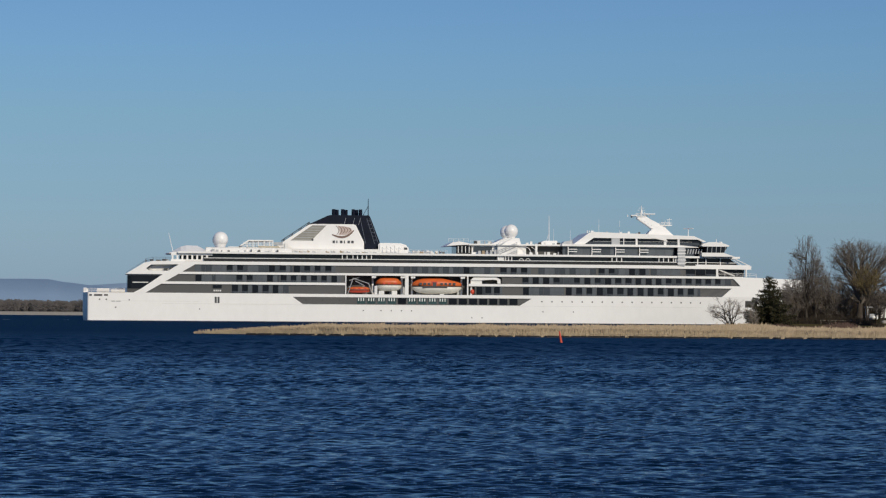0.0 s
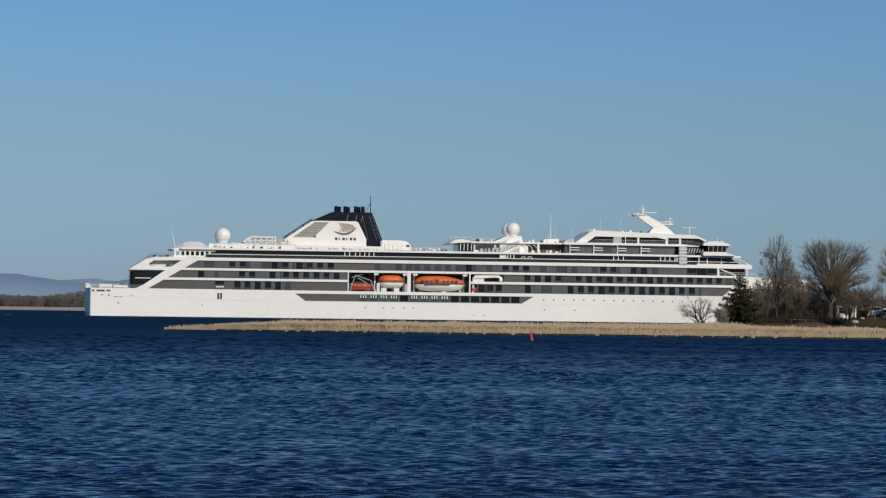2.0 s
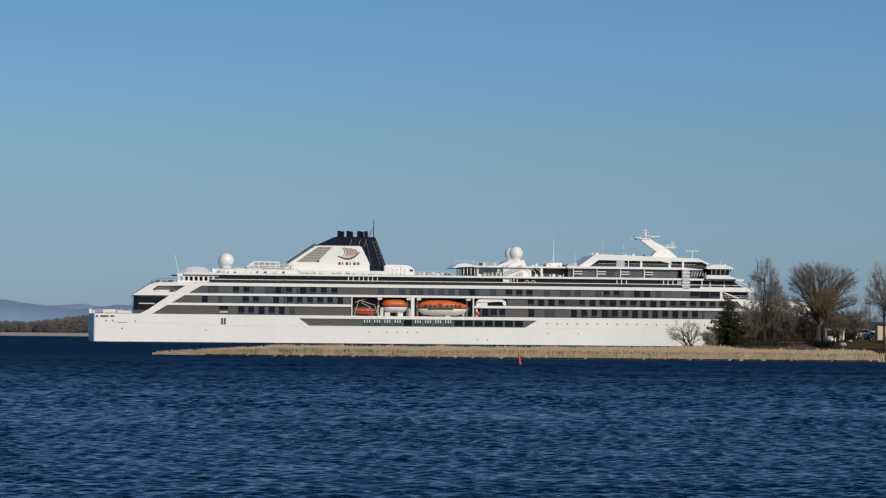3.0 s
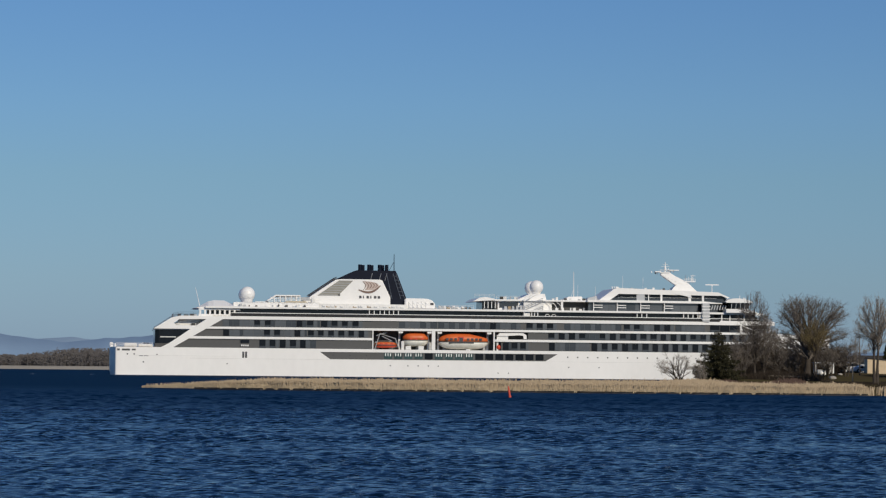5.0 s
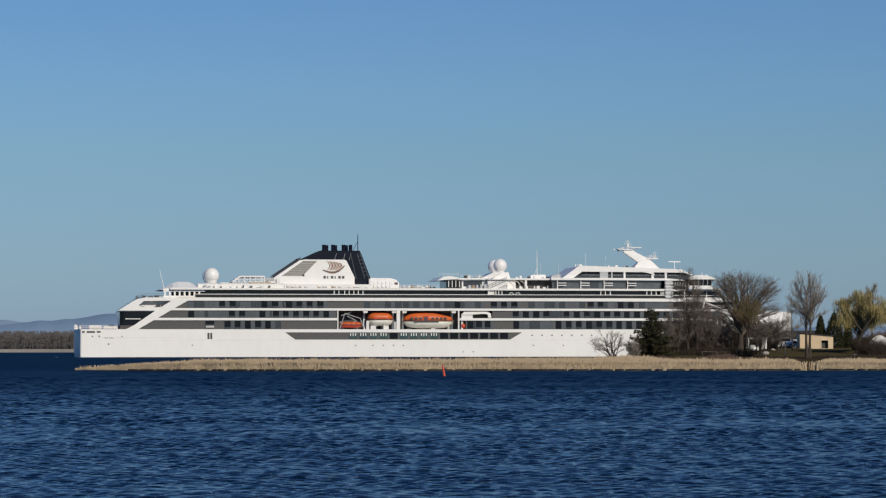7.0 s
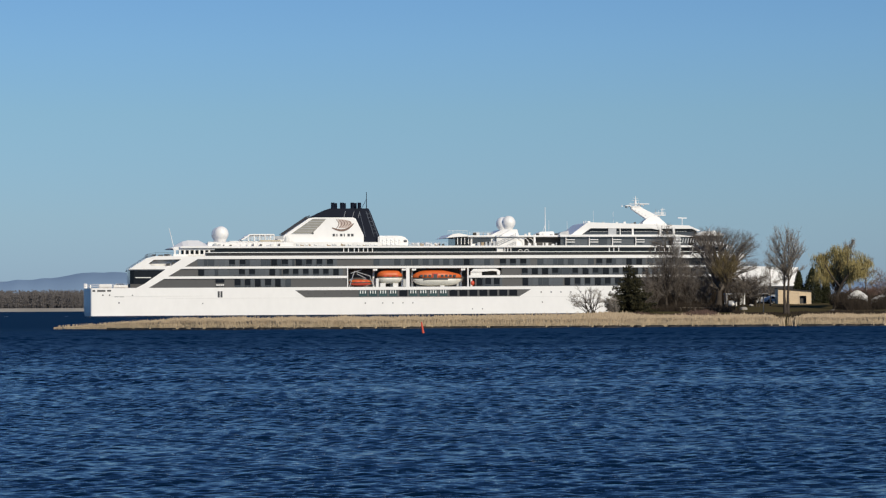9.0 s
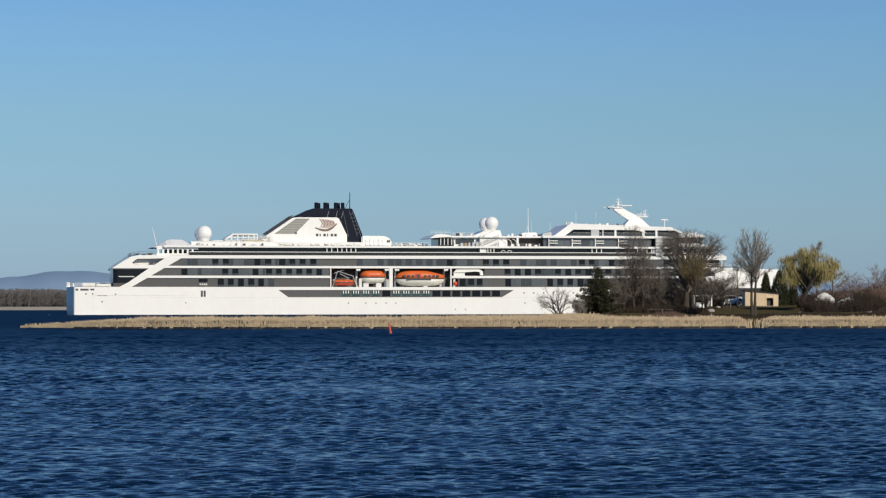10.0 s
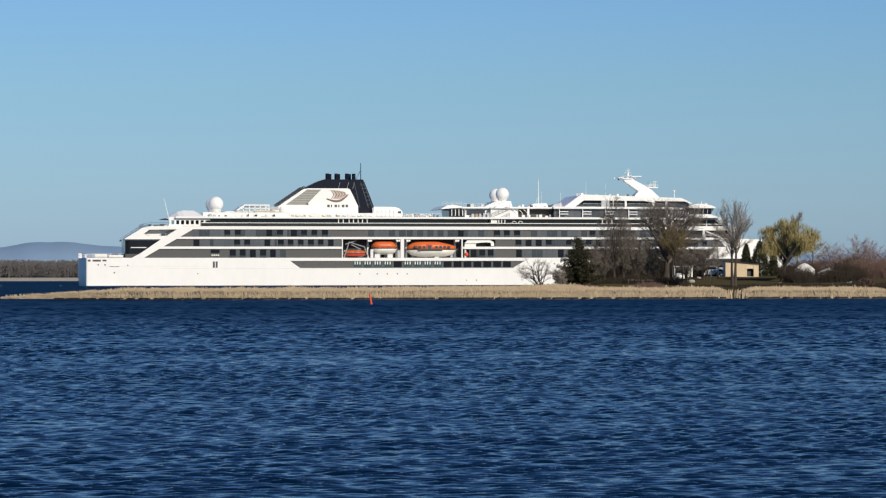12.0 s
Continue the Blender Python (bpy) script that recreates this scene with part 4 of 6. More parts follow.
# open foredeck under the front edge
bm = bmesh.new()
slab(bm, 172.4, 180.6, 13.0, 15.0, 1.6)
part("foredeck_wall", bm, DARK_GLASS, ship)
for x, w in ((172.0, 0.6), (180.7, 0.4)):
    bm = bmesh.new()
    y = -half_beam(x, 14)
    box(bm, x, x + w, y + 0.05, y + 0.6, 12.98, 15.0)
    part("front_post", bm, WHITE, ship)
bm = bmesh.new()
rod(bm, (173.0, -half_beam(173, 14) + 0.6, 14.8), (177.6, -half_beam(177.6, 14) + 0.6, 13.2), 0.18)
part("stair_rail", bm, WHITE, ship)
railing("railing", [(172.8, -half_beam(173, 13) + 0.2, 12.95), (180.0, -half_beam(180, 13) + 0.2, 12.9), (184.0, -half_beam(184, 13) + 0.2, 12.8)], 1.0, 1.6, 0.04)

# small fittings along the upper decks
rng = random.Random(17)
for x0, x1, y, z, n in ((32.5, 51.0, -10.2, 18.45, 12), (88.0, 97.0, -9.0, 18.45, 8), (104.0, 110.0, -9.2, 21.3, 5), (118.0, 128.0, -8.6, 21.3, 7), (137.0, 152.0, -7.0, 24.5, 6), (117.5, 128.0, -10.4, 18.45, 8)):
    for i in range(n):
        x = x0 + (x1 - x0) * (i + rng.random() * 0.8) / n
        w, h = rng.uniform(0.25, 0.9), rng.uniform(0.25, 0.85)
        block("deck_fitting", x, x + w, y - 0.3, y + 0.3, z - 0.05, z + h, rng.choice((WHITE_WORN, WHITE, STEEL, SHADE_DECK)), 0.05)
for x0, x1, y, z in ((97.5, 103.0, -9.2, 21.8), (137.5, 165.0, -8.9, 21.5)):
    railing("railing", [(x0, y, z), (x1, y, z)], 0.9, 1.3, 0.028)
for x in (151.0, 151.8, 153.2, 154.0, 155.2, 158.4):
    bm = bmesh.new()
    z = 29.5 if x < 154.5 else 27.9
    rod(bm, (x, rng.uniform(-0.8, 0.8), z), (x, 0, z + rng.uniform(0.4, 1.3)), 0.07, 0.05, 6)
    part("antenna", bm, rng.choice((WHITE, STEEL)), mast)
bm = bmesh.new()
ball(bm, (149.6, -0.6, 29.5), 0.26, 10, 6)
part("lamp_housing", bm, INK, mast)
for x0, x1, z in ((150.9, 154.4, 29.75), (157.8, 160.9, 27.3)):
    for y in (-1.2, 1.2):
        bm = bmesh.new()
        for dz in (0.35, 0.7):
            rod(bm, (x0, y, z + dz), (x1, y, z + dz), 0.035, sides=5)
        for k in range(4):
            rod(bm, (x0 + (x1 - x0) * k / 3, y, z - 0.05), (x0 + (x1 - x0) * k / 3, y, z + 0.7), 0.035, sides=5)
        part("platform_rail", bm, WHITE, mast)
for k in range(5):
    bm = bmesh.new()
    x, z = 152.2 + 0.95 * k, 28.55 - 0.5 * k
    box(bm, x, x + 0.3, -1.0, -0.88, z, z + 0.3)
    part("inspection_hatch", bm, WHITE_WORN, mast)
for x, z, w in ((152.5, 31.4, 1.1), (152.5, 32.0, 0.7), (160.4, 28.9, 0.7)):
    bm = bmesh.new()
    rod(bm, (x - w, 0, z), (x + w, 0, z), 0.05, sides=5)
    part("yard", bm, WHITE, mast)
bm = bmesh.new()
rod(bm, (160.4, 0, 27.2), (160.4, 0, 29.3), 0.09, 0.06, 6)
part("yard_post", bm, WHITE, mast)
# ---- water ----
def water_material():
    m = bpy.data.materials.new("lake_water")
    m.use_nodes = True
    nt = m.node_tree
    bs = nt.nodes["Principled BSDF"]
    bs.inputs["IOR"].default_value = 1.33
    bs.inputs["Specular Tint"].default_value = (0.23, 0.92, 1.0, 1)
    tc = nt.nodes.new("ShaderNodeTexCoord")
    # sheltered small ripples inshore, rougher open water beyond the reeds
    split = nt.nodes.new("ShaderNodeSeparateXYZ")
    rough = nt.nodes.new("ShaderNodeMapRange")
    rough.inputs["From Min"].default_value, rough.inputs["From Max"].default_value = 90, 330
    rough.inputs["To Min"].default_value, rough.inputs["To Max"].default_value = 0.15, 0.72
    nt.links.new(tc.outputs["Object"], split.inputs["Vector"])
    nt.links.new(split.outputs["Y"], rough.inputs["Value"])
    nt.links.new(rough.outputs["Result"], bs.inputs["Roughness"])
    # sky reflection is also dimmed with distance, through the specular level
    gloss = nt.nodes.new("ShaderNodeMapRange")
    gloss.inputs["From Min"].default_value, gloss.inputs["From Max"].default_value = 30, 140
    gloss.inputs["To Min"].default_value, gloss.inputs["To Max"].default_value = 0.182, 0.082
    nt.links.new(split.outputs["Y"], gloss.inputs["Value"])
    nt.links.new(gloss.outputs["Result"], bs.inputs["Specular IOR Level"])
    # bluer and brighter with distance: far waves' reflected look painted into the base colour
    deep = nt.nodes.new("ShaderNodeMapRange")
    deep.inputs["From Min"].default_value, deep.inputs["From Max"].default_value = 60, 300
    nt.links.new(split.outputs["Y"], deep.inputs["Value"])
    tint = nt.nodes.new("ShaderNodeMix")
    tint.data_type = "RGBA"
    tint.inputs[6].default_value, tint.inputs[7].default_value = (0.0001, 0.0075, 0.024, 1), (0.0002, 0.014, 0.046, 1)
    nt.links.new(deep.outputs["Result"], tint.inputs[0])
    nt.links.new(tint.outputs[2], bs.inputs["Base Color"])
    last = None
    for sx, sy, detail, dist, strength in ((1.6, 1.9, 3, 0.09, 0.3), (6.0, 9.0, 2, 0.010, 0.3)):
        mp = nt.nodes.new("ShaderNodeMapping")
        mp.inputs["Scale"].default_value = (sx, sy, 1)
        mp.inputs["Rotation"].default_value = (0, 0, 0.12)
        nz = nt.nodes.new("ShaderNodeTexNoise")
        nz.inputs["Scale"].default_value, nz.inputs["Detail"].default_value = 1.0, detail
        nz.inputs["Distortion"].default_value = 0.4
        bp = nt.nodes.new("ShaderNodeBump")
        bp.inputs["Strength"].default_value, bp.inputs["Distance"].default_value = strength, dist
        nt.links.new(tc.outputs["Object"], mp.inputs["Vector"])
        nt.links.new(mp.outputs["Vector"], nz.inputs["Vector"])
        nt.links.new(nz.outputs["Fac"], bp.inputs["Height"])
        if last:
            nt.links.new(last.outputs["Normal"], bp.inputs["Normal"])
        last = bp
    nt.links.new(last.outputs["Normal"], bs.inputs["Normal"])
    return m


def mesh_of(name, verts, faces, mat, parent=None, smooth=False, label=""):
    me = bpy.data.meshes.new(name)
    verts, faces = np.asarray(verts, np.float32), np.asarray(faces, np.int32)
    k = faces.shape[1]
    me.vertices.add(len(verts))
    me.vertices.foreach_set("co", verts.ravel())
    me.loops.add(faces.size)
    me.loops.foreach_set("vertex_index", faces.ravel())
    me.polygons.add(len(faces))
    me.polygons.foreach_set("loop_start", np.arange(0, faces.size, k, dtype=np.int32))
    me.polygons.foreach_set("loop_total", np.full(len(faces), k, np.int32))
    if smooth:
        me.polygons.foreach_set("use_smooth", np.ones(len(faces), bool))
    me.materials.append(mat)
    me.update(calc_edges=True)
    ob = new(name, me)
    ob.parent = parent
    if label:
        tagged(ob, label)
    return ob


def wave_height(x, y, gap):
    """Short wind ripples running towards the near shore, with calmer and rougher patches; gap: the mesh's own spacing."""
    r = np.random.RandomState(3)
    z = np.zeros_like(x)
    count = 84
    for i in range(count):
        length = 0.12 * (34.0 ** (i / (count - 1.0)))
        k = 2 * math.pi / length
        a = math.radians(-83) + r.normal(0, 0.42)
        w = np.clip((length / gap - 2.5) / 1.5, 0, 1) * np.clip(2.0 - length / (gap * 3.5), 0, 1)
        z += w * (WAVE_SLOPE * 0.15 / k) * np.sin(k * (x * math.cos(a) + y * math.sin(a)) + r.uniform(0, 6.28))
    calm = np.zeros_like(x)
    for i in range(9):
        k = 2 * math.pi / r.uniform(7, 40)
        a = r.uniform(0, 3.14)
        calm += np.sin(k * (x * math.cos(a) * 0.6 + y * math.sin(a)) + r.uniform(0, 6.28)) / 9
    z *= (1.0 + 0.45 * calm) * np.clip((268 - y) / 80, 0.4, 1.0)
    return z


WAVE_SLOPE = 0.9


def build_water():
    ys = [21.0]
    while ys[-1] < 250:
        y = ys[-1]
        ys.append(y + 0.038 + 0.0014 * (y - 21))
    ys = np.array(ys, np.float32)
    us = np.linspace(-1, 1, 470, dtype=np.float32)
    y, u = np.meshgrid(ys, us, indexing="ij")
    x = u * (6 + 0.262 * y)
    gap = np.maximum(np.gradient(ys)[:, None], (12 + 0.524 * ys[:, None]) / 470)
    z = wave_height(x, y, gap.astype(np.float32))
    verts = np.stack([x, y, z], -1).reshape(-1, 3)
    n, m = len(ys), len(us)
    i = (np.arange(n - 1)[:, None] * m + np.arange(m - 1)[None, :]).ravel()
    faces = np.stack([i, i + 1, i + m + 1, i + m], 1)
    b = len(verts)
    verts = np.concatenate([verts, [(-4600, -300, -0.26), (4600, -300, -0.26), (4600, 4800, -0.26), (-4600, 4800, -0.26)]])
    faces = np.concatenate([faces, [(b, b + 1, b + 2, b + 3)]])
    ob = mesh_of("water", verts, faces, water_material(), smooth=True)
    return tagged(ob, "dark blue lake water ruffled by wind", "water", kind="structure")


water = build_water()

# ---- land ----
GROUND = material("spring_lawn", (0.088, 0.078, 0.034), 0.9, second=(0.074, 0.053, 0.033), scale=0.12, grain=1.6, bump=0.5, depth=0.08, spec=0.0)
SAND = material("dull_beach", (0.36, 0.325, 0.26), 0.9, vary=0.2, scale=0.05, grain=0.6)
FAR_SOIL = material("far_bank", (0.16, 0.13, 0.09), 0.95, vary=0.25, scale=0.02, grain=0.2)


def ground_z(x, y):
    """Height of the headland: a low bank behind the reeds, then a lawn rising to two metres."""
    edge = 20 + max(0.0, min(18.0, y - 270)) * 0.72 + max(0.0, y - 288) * 0.12
    left = min(1.0, max(0.0, (x - edge) / 5))
    left = left * left * (3 - 2 * left)
    pts = ((255, -0.9), (266, -0.45), (276, 0.1), (282, 0.75), (290, 1.1), (312, 1.5), (345, 2.15), (400, 2.25), (520, 2.2), (560, -1.0))
    z = pts[0][1]
    for (y0, z0), (y1, z1) in zip(pts, pts[1:]):
        if y0 <= y <= y1:
            z = z0 + (z1 - z0) * (y - y0) / (y1 - y0)
    if y > 560:
        z = -1.0
    inlet = max(0.0, 1 - abs(x - 50.5 - (y - 270) * 0.187) / 2.2) * max(0.0, min(1, (287 - y) / 6))
    bump = noise.noise((x * 0.13, y * 0.13, 2.0)) * 0.18
    return (z + bump) * left + (-0.9) * (1 - left) - inlet * 1.2


gx = np.concatenate([np.arange(10, 112, 1.5), np.arange(112, 420, 14)])
gy = np.concatenate([np.arange(252, 352, 1.5), np.arange(352, 572, 8)])
verts = [(x, y, ground_z(x, y)) for y in gy for x in gx]
m = len(gx)
faces = [(j * m + i, j * m + i + 1, (j + 1) * m + i + 1, (j + 1) * m + i) for j in range(len(gy) - 1) for i in range(m - 1)]
tagged(mesh_of("ground", verts, faces, GROUND, smooth=True), "low grassy headland with worn spring lawn", "ground", kind="structure")

# far bank: pale beach, bank of soil, and woods in several thousand small clumps
bm = bmesh.new()
prof = [(-14, -0.5), (-3, 0.5), (4, 1.3), (10, 1.6), (60, 2.2), (300, 3.0), (320, -1)]
xs = [-900 + 50 * i for i in range(39)]
rows = []
for x in xs:
    wob = 6 * noise.noise((x * 0.004, 0.3, 0))
    rows.append([bm.verts.new((x, 1500 + p + wob, z)) for p, z in prof])
for r, q in zip(rows, rows[1:]):
    for i in range(len(prof) - 1):
        bm.faces.new((r[i], q[i], q[i + 1], r[i + 1]))
tagged(part("far_bank", bm, FAR_SOIL), "low far bank under leafless woods", "bank", kind="structure")
bm = bmesh.new()
rows = []
for x in xs:
    wob = 6 * noise.noise((x * 0.004, 0.3, 0))
    rows.append([bm.verts.new((x, 1500 + p + wob, z)) for p, z in ((-12, -0.3), (-4, 1.2), (3.5, 1.7), (4.0, 0.5))])
for r, q in zip(rows, rows[1:]):
    for i in range(3):
        bm.faces.new((r[i], q[i], q[i + 1], r[i + 1]))
tagged(part("beach", bm, SAND), "dull strip of beach along the far bank", "beach", kind="structure")

# brown greyed a little: some distance haze is mixed into the colour
FAR_WOOD = material("far_bare_wood", (0.122, 0.113, 0.110), 0.95, second=(0.105, 0.097, 0.095), scale=0.03, grain=0.25, bump=0, island=0.15, spec=0.1)


def wood_height(x):
    if x < -215:
        h = 8.2
    elif x < -185:
        h = 8.2 + 4.0 * (x + 215) / 30
    else:
        h = 12.0
    return h + 1.3 * noise.noise((x * 0.03, 5, 0))


def far_woods():
    r = np.random.RandomState(8)
    verts, faces = [], []
    for i in range(3000):
        x = r.uniform(-330, -60) if i < 2100 else r.uniform(-60, 600)
        y = 1500 + r.uniform(8, 60)
        h = wood_height(x) * r.uniform(0.74, 1.02)
        lo = 1.5
        w = r.uniform(1.6, 3.2)
        b = len(verts)
        verts += [(x - 0.18, y, lo), (x + 0.18, y, lo), (x, y, h * 0.9)]
        faces.append((b, b + 1, b + 2))
        k = 104
        f = r.uniform(0.08, 1, k) ** 0.8
        ww = w * np.sin(math.pi * np.minimum(0.95, 0.2 + 0.75 * f)) ** 0.7
        c = np.stack([x + r.uniform(-1, 1, k) * ww, y + r.uniform(-1, 1, k) * ww, lo + (h - lo) * f], 1)
        size = r.uniform(0.2, 0.46, (k, 1, 1)) * np.array((1.0, 0.14, 0.8))
        b = len(verts)
        verts += [tuple(q) for q in (c[:, None, :] + r.normal(0, 1, (k, 3, 3)) * size).reshape(-1, 3)]
        faces += [(b + 3 * q, b + 3 * q + 1, b + 3 * q + 2) for q in range(k)]
    ob = mesh_of("far_woods", verts, faces, FAR_WOOD)
    return tagged(ob, "brown leafless woods on the far bank", "woods", kind="stuff")


far_woods()

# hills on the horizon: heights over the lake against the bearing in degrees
# the blue of the distance haze is painted into both base colours
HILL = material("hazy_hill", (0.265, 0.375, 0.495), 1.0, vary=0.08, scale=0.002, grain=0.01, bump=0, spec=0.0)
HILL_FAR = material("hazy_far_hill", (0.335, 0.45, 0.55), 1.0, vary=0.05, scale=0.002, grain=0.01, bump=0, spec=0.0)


def ridge(name, outline, dist, mat, label):
    bm = bmesh.new()
    rows = []
    for i in range(len(outline) - 1):
        (a0, h0), (a1, h1) = outline[i], outline[i + 1]
        for k in range(6):
            f = k / 6
            a, h = radians(a0 + (a1 - a0) * f), h0 + (h1 - h0) * (f * f * (3 - 2 * f))
            h *= 1 + 0.035 * noise.noise((a * 160, 1, 0))
            x = math.tan(a)
            rows.append([bm.verts.new((x * (dist + d), dist + d, z)) for d, z in ((-250, -2), (-120, h * 0.45), (0, h), (150, -2))])
    for r, q in zip(rows, rows[1:]):
        for j in range(3):
            bm.faces.new((r[j], q[j], q[j + 1], r[j + 1]))
    tagged(part(name, bm, mat, smooth=True), label, "hill", kind="structure")


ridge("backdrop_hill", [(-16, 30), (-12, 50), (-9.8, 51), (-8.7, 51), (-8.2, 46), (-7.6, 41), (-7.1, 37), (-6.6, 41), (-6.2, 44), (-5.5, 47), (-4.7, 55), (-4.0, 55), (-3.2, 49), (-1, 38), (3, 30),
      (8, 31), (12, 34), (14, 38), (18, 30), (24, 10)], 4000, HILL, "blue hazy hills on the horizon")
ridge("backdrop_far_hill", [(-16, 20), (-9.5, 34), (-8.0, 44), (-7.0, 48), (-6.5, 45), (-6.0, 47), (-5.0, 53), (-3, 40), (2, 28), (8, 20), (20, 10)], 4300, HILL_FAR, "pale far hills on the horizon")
# ---- reeds ----
REED = material("dry_reed", (0.48, 0.378, 0.255), 0.85, second=(0.375, 0.29, 0.195), scale=0.5, grain=3, bump=0, island=0.9, spec=0.2)


def reed_front(x):
    return 268.0 + max(0.0, (2 - x)) ** 1.5 * 0.105 + 1.2 * noise.noise((x * 0.09, 0, 4)) + 0.5 * noise.noise((x * 0.5, 0, 9))


def reed_depth(x):
    if x < -27.2:
        return 0
    return min(1.0, (x + 27.2) / 16) * 9 + 1.2 + (4 if x > 20 else 0)


def reeds():
    r = np.random.RandomState(21)
    verts, faces = [], []
    n = 0
    while n < 84000:
        x = r.uniform(-27.2, 69)
        if x > 66.7 + r.normal(0, 0.25):
            continue
        d = reed_depth(x)
        f = r.uniform(0, 1) ** 2.1
        y = reed_front(x) + f * d
        if abs(x - 50.5 - (y - 270) * 0.187) < 0.95 + 0.05 * (y - 268) + 0.3 * noise.noise((y, x * 0.4, 0)):
            if r.rand() < 0.985:
                continue
        clump = noise.noise((x * 0.35, y * 0.35, 1.0)) + 0.6 * noise.noise((x * 1.3, y * 1.3, 7.0))
        if clump < -0.35 and r.rand() < 0.6:
            continue
        if r.rand() > 0.12 + (x + 27.2) / 8:
            continue
        tip = min(1.0, 0.08 + (x + 27.2) / 14)
        h = (0.54 + 0.16 * clump + r.normal(0, 0.065)) * tip + 0.06 + 0.16 * tip
        h += f * (0.3 * min(1.0, max(0.0, (x + 20) / 10)) + 0.1 * min(1.0, max(0.0, (x - 7) / 9))) * min(1.0, max(0.0, (38 - x) / 4))
        if r.rand() < 0.035:
            h += 0.2
        base = max(-0.15, ground_z(x, y) if x > 20 else -0.15)
        base = min(base, 0.05)
        a = r.normal(0, 0.4)
        w = r.uniform(0.02, 0.046)
        lean = r.normal(0, 0.12, 2) + (0.05, 0)
        cx, cy = math.cos(a) * w, math.sin(a) * w * 0.5
        b = len(verts)
        mx, my, mz = x + lean[0] * h * 0.4, y + lean[1] * h * 0.4, base + (h + 0.1) * 0.62
        verts += [(x - cx, y - cy, base), (x + cx, y + cy, base), (mx + cx * 1.3, my + cy * 1.3, mz), (mx - cx * 1.3, my - cy * 1.3, mz),
                  (x + lean[0] * h + cx * 0.5, y + lean[1] * h, base + h + 0.1), (x + lean[0] * h - cx * 0.5, y + lean[1] * h, base + h + 0.1)]
        faces += [(b, b + 1, b + 2, b + 3), (b + 3, b + 2, b + 4, b + 5)]
        n += 1
    ob = mesh_of("reeds", verts, faces, REED)
    return tagged(ob, "belt of dry straw-coloured reeds in shallow water", "reeds", kind="stuff")


reeds()


def root_mat():
    """Short broken stubble along the front of the reeds."""
    r = np.random.RandomState(5)
    verts, faces = [], []
    for i in range(25500):
        x = r.uniform(-26.0, 66.4)
        if abs(x - 50.4) < 1.0:
            continue
        y = reed_front(x) + r.uniform(-0.35, 0.5)
        h, w = r.uniform(0.15, 0.5) * min(1, 0.2 + (x + 27) / 12), r.uniform(0.02, 0.045)
        b = len(verts)
        verts += [(x - w, y, -0.12), (x + w, y, -0.12), (x + r.normal(0, 0.04), y, h)]
        faces.append((b, b + 1, b + 2))
    return tagged(mesh_of("reed_stubble", verts, faces, STUBBLE), "short broken straw reed stubble at the waterline", "reeds", kind="stuff")


def shade_strip():
    """Added dark strip for the front reeds' reflection and shade, a hand high and uneven."""
    verts, faces = [], []
    n = 0
    for i in range(1050):
        x = -21.0 + 87.6 * i / 1050
        if abs(x - 50.4) < 1.0:
            n = 0
            continue
        y = reed_front(x) - 0.35 + 0.25 * noise.noise((x * 1.7, 2, 2))
        h = (0.05 + 0.03 * noise.noise((x * 2.3, 0, 5))) * min(1.0, 0.15 + (x + 21) / 20)
        b = len(verts)
        verts += [(x, y - 0.12, -0.2), (x, y, h), (x, y + 0.7, h * 0.9), (x, y + 0.9, -0.2)]
        if n:
            faces += [(b - 4 + j, b + j, b + j + 1, b - 3 + j) for j in range(3)]
        n += 1
    return tagged(mesh_of("reed_shade_strip", verts, faces, REED_SHADE), "dark strip standing for the reflection and shade at the foot of the reeds", "bank", kind="structure")


# near-black colour stands in for the reeds' reflection and shade at the waterline
REED_SHADE = material("reed_shade_dark", (0.016, 0.014, 0.011), 0.6, vary=0.35, scale=1.0, grain=6, bump=0.2)
shade_strip()
STUBBLE = material("straw_stubble", (0.47, 0.375, 0.25), 0.85, vary=0.25, scale=0.6, grain=4, bump=0, spec=0.2)
root_mat()

# ---- trees ----
BARK = material("grey_bark", (0.066, 0.054, 0.044), 0.95, vary=0.35, scale=1.0, grain=8, bump=0.5, depth=0.03, spec=0.2)
BARK_PALE = material("pale_bark", (0.20, 0.172, 0.145), 0.95, vary=0.3, scale=1.0, grain=8, bump=0.5, depth=0.03, spec=0.2)
TWIG = material("grey_twig", (0.125, 0.108, 0.092), 0.95, vary=0.3, scale=1.0, grain=5, bump=0, spec=0.2)
TWIG_ASH = material("ash_twig", (0.175, 0.15, 0.128), 0.95, vary=0.3, scale=1.0, grain=5, bump=0, spec=0.2)
TWIG_PALE = material("pale_twig", (0.30, 0.26, 0.215), 0.95, vary=0.3, scale=1.0, grain=5, bump=0, spec=0.2)
TWIG_MAUVE = material("mauve_twig", (0.31, 0.25, 0.24), 0.95, vary=0.3, scale=1.0, grain=5, bump=0, spec=0.2)
TWIG_GOLD = material("golden_twig", (0.19, 0.145, 0.07), 0.9, vary=0.35, scale=1.0, grain=5, bump=0, spec=0.2)
NEEDLE = material("dark_spruce_needle", (0.06, 0.055, 0.025), 0.85, second=(0.015, 0.015, 0.008), scale=1.5, grain=6, bump=0, island=0.5, spec=0.2)
THUJA = material("dark_cedar_leaf", (0.05, 0.052, 0.022), 0.85, second=(0.02, 0.024, 0.012), scale=1.5, grain=6, bump=0, island=0.5, spec=0.2)
CATKIN = material("yellow_willow_leaf", (0.37, 0.305, 0.125), 0.8, second=(0.25, 0.205, 0.09), scale=1.0, grain=5, bump=0, island=0.7, spec=0.2)
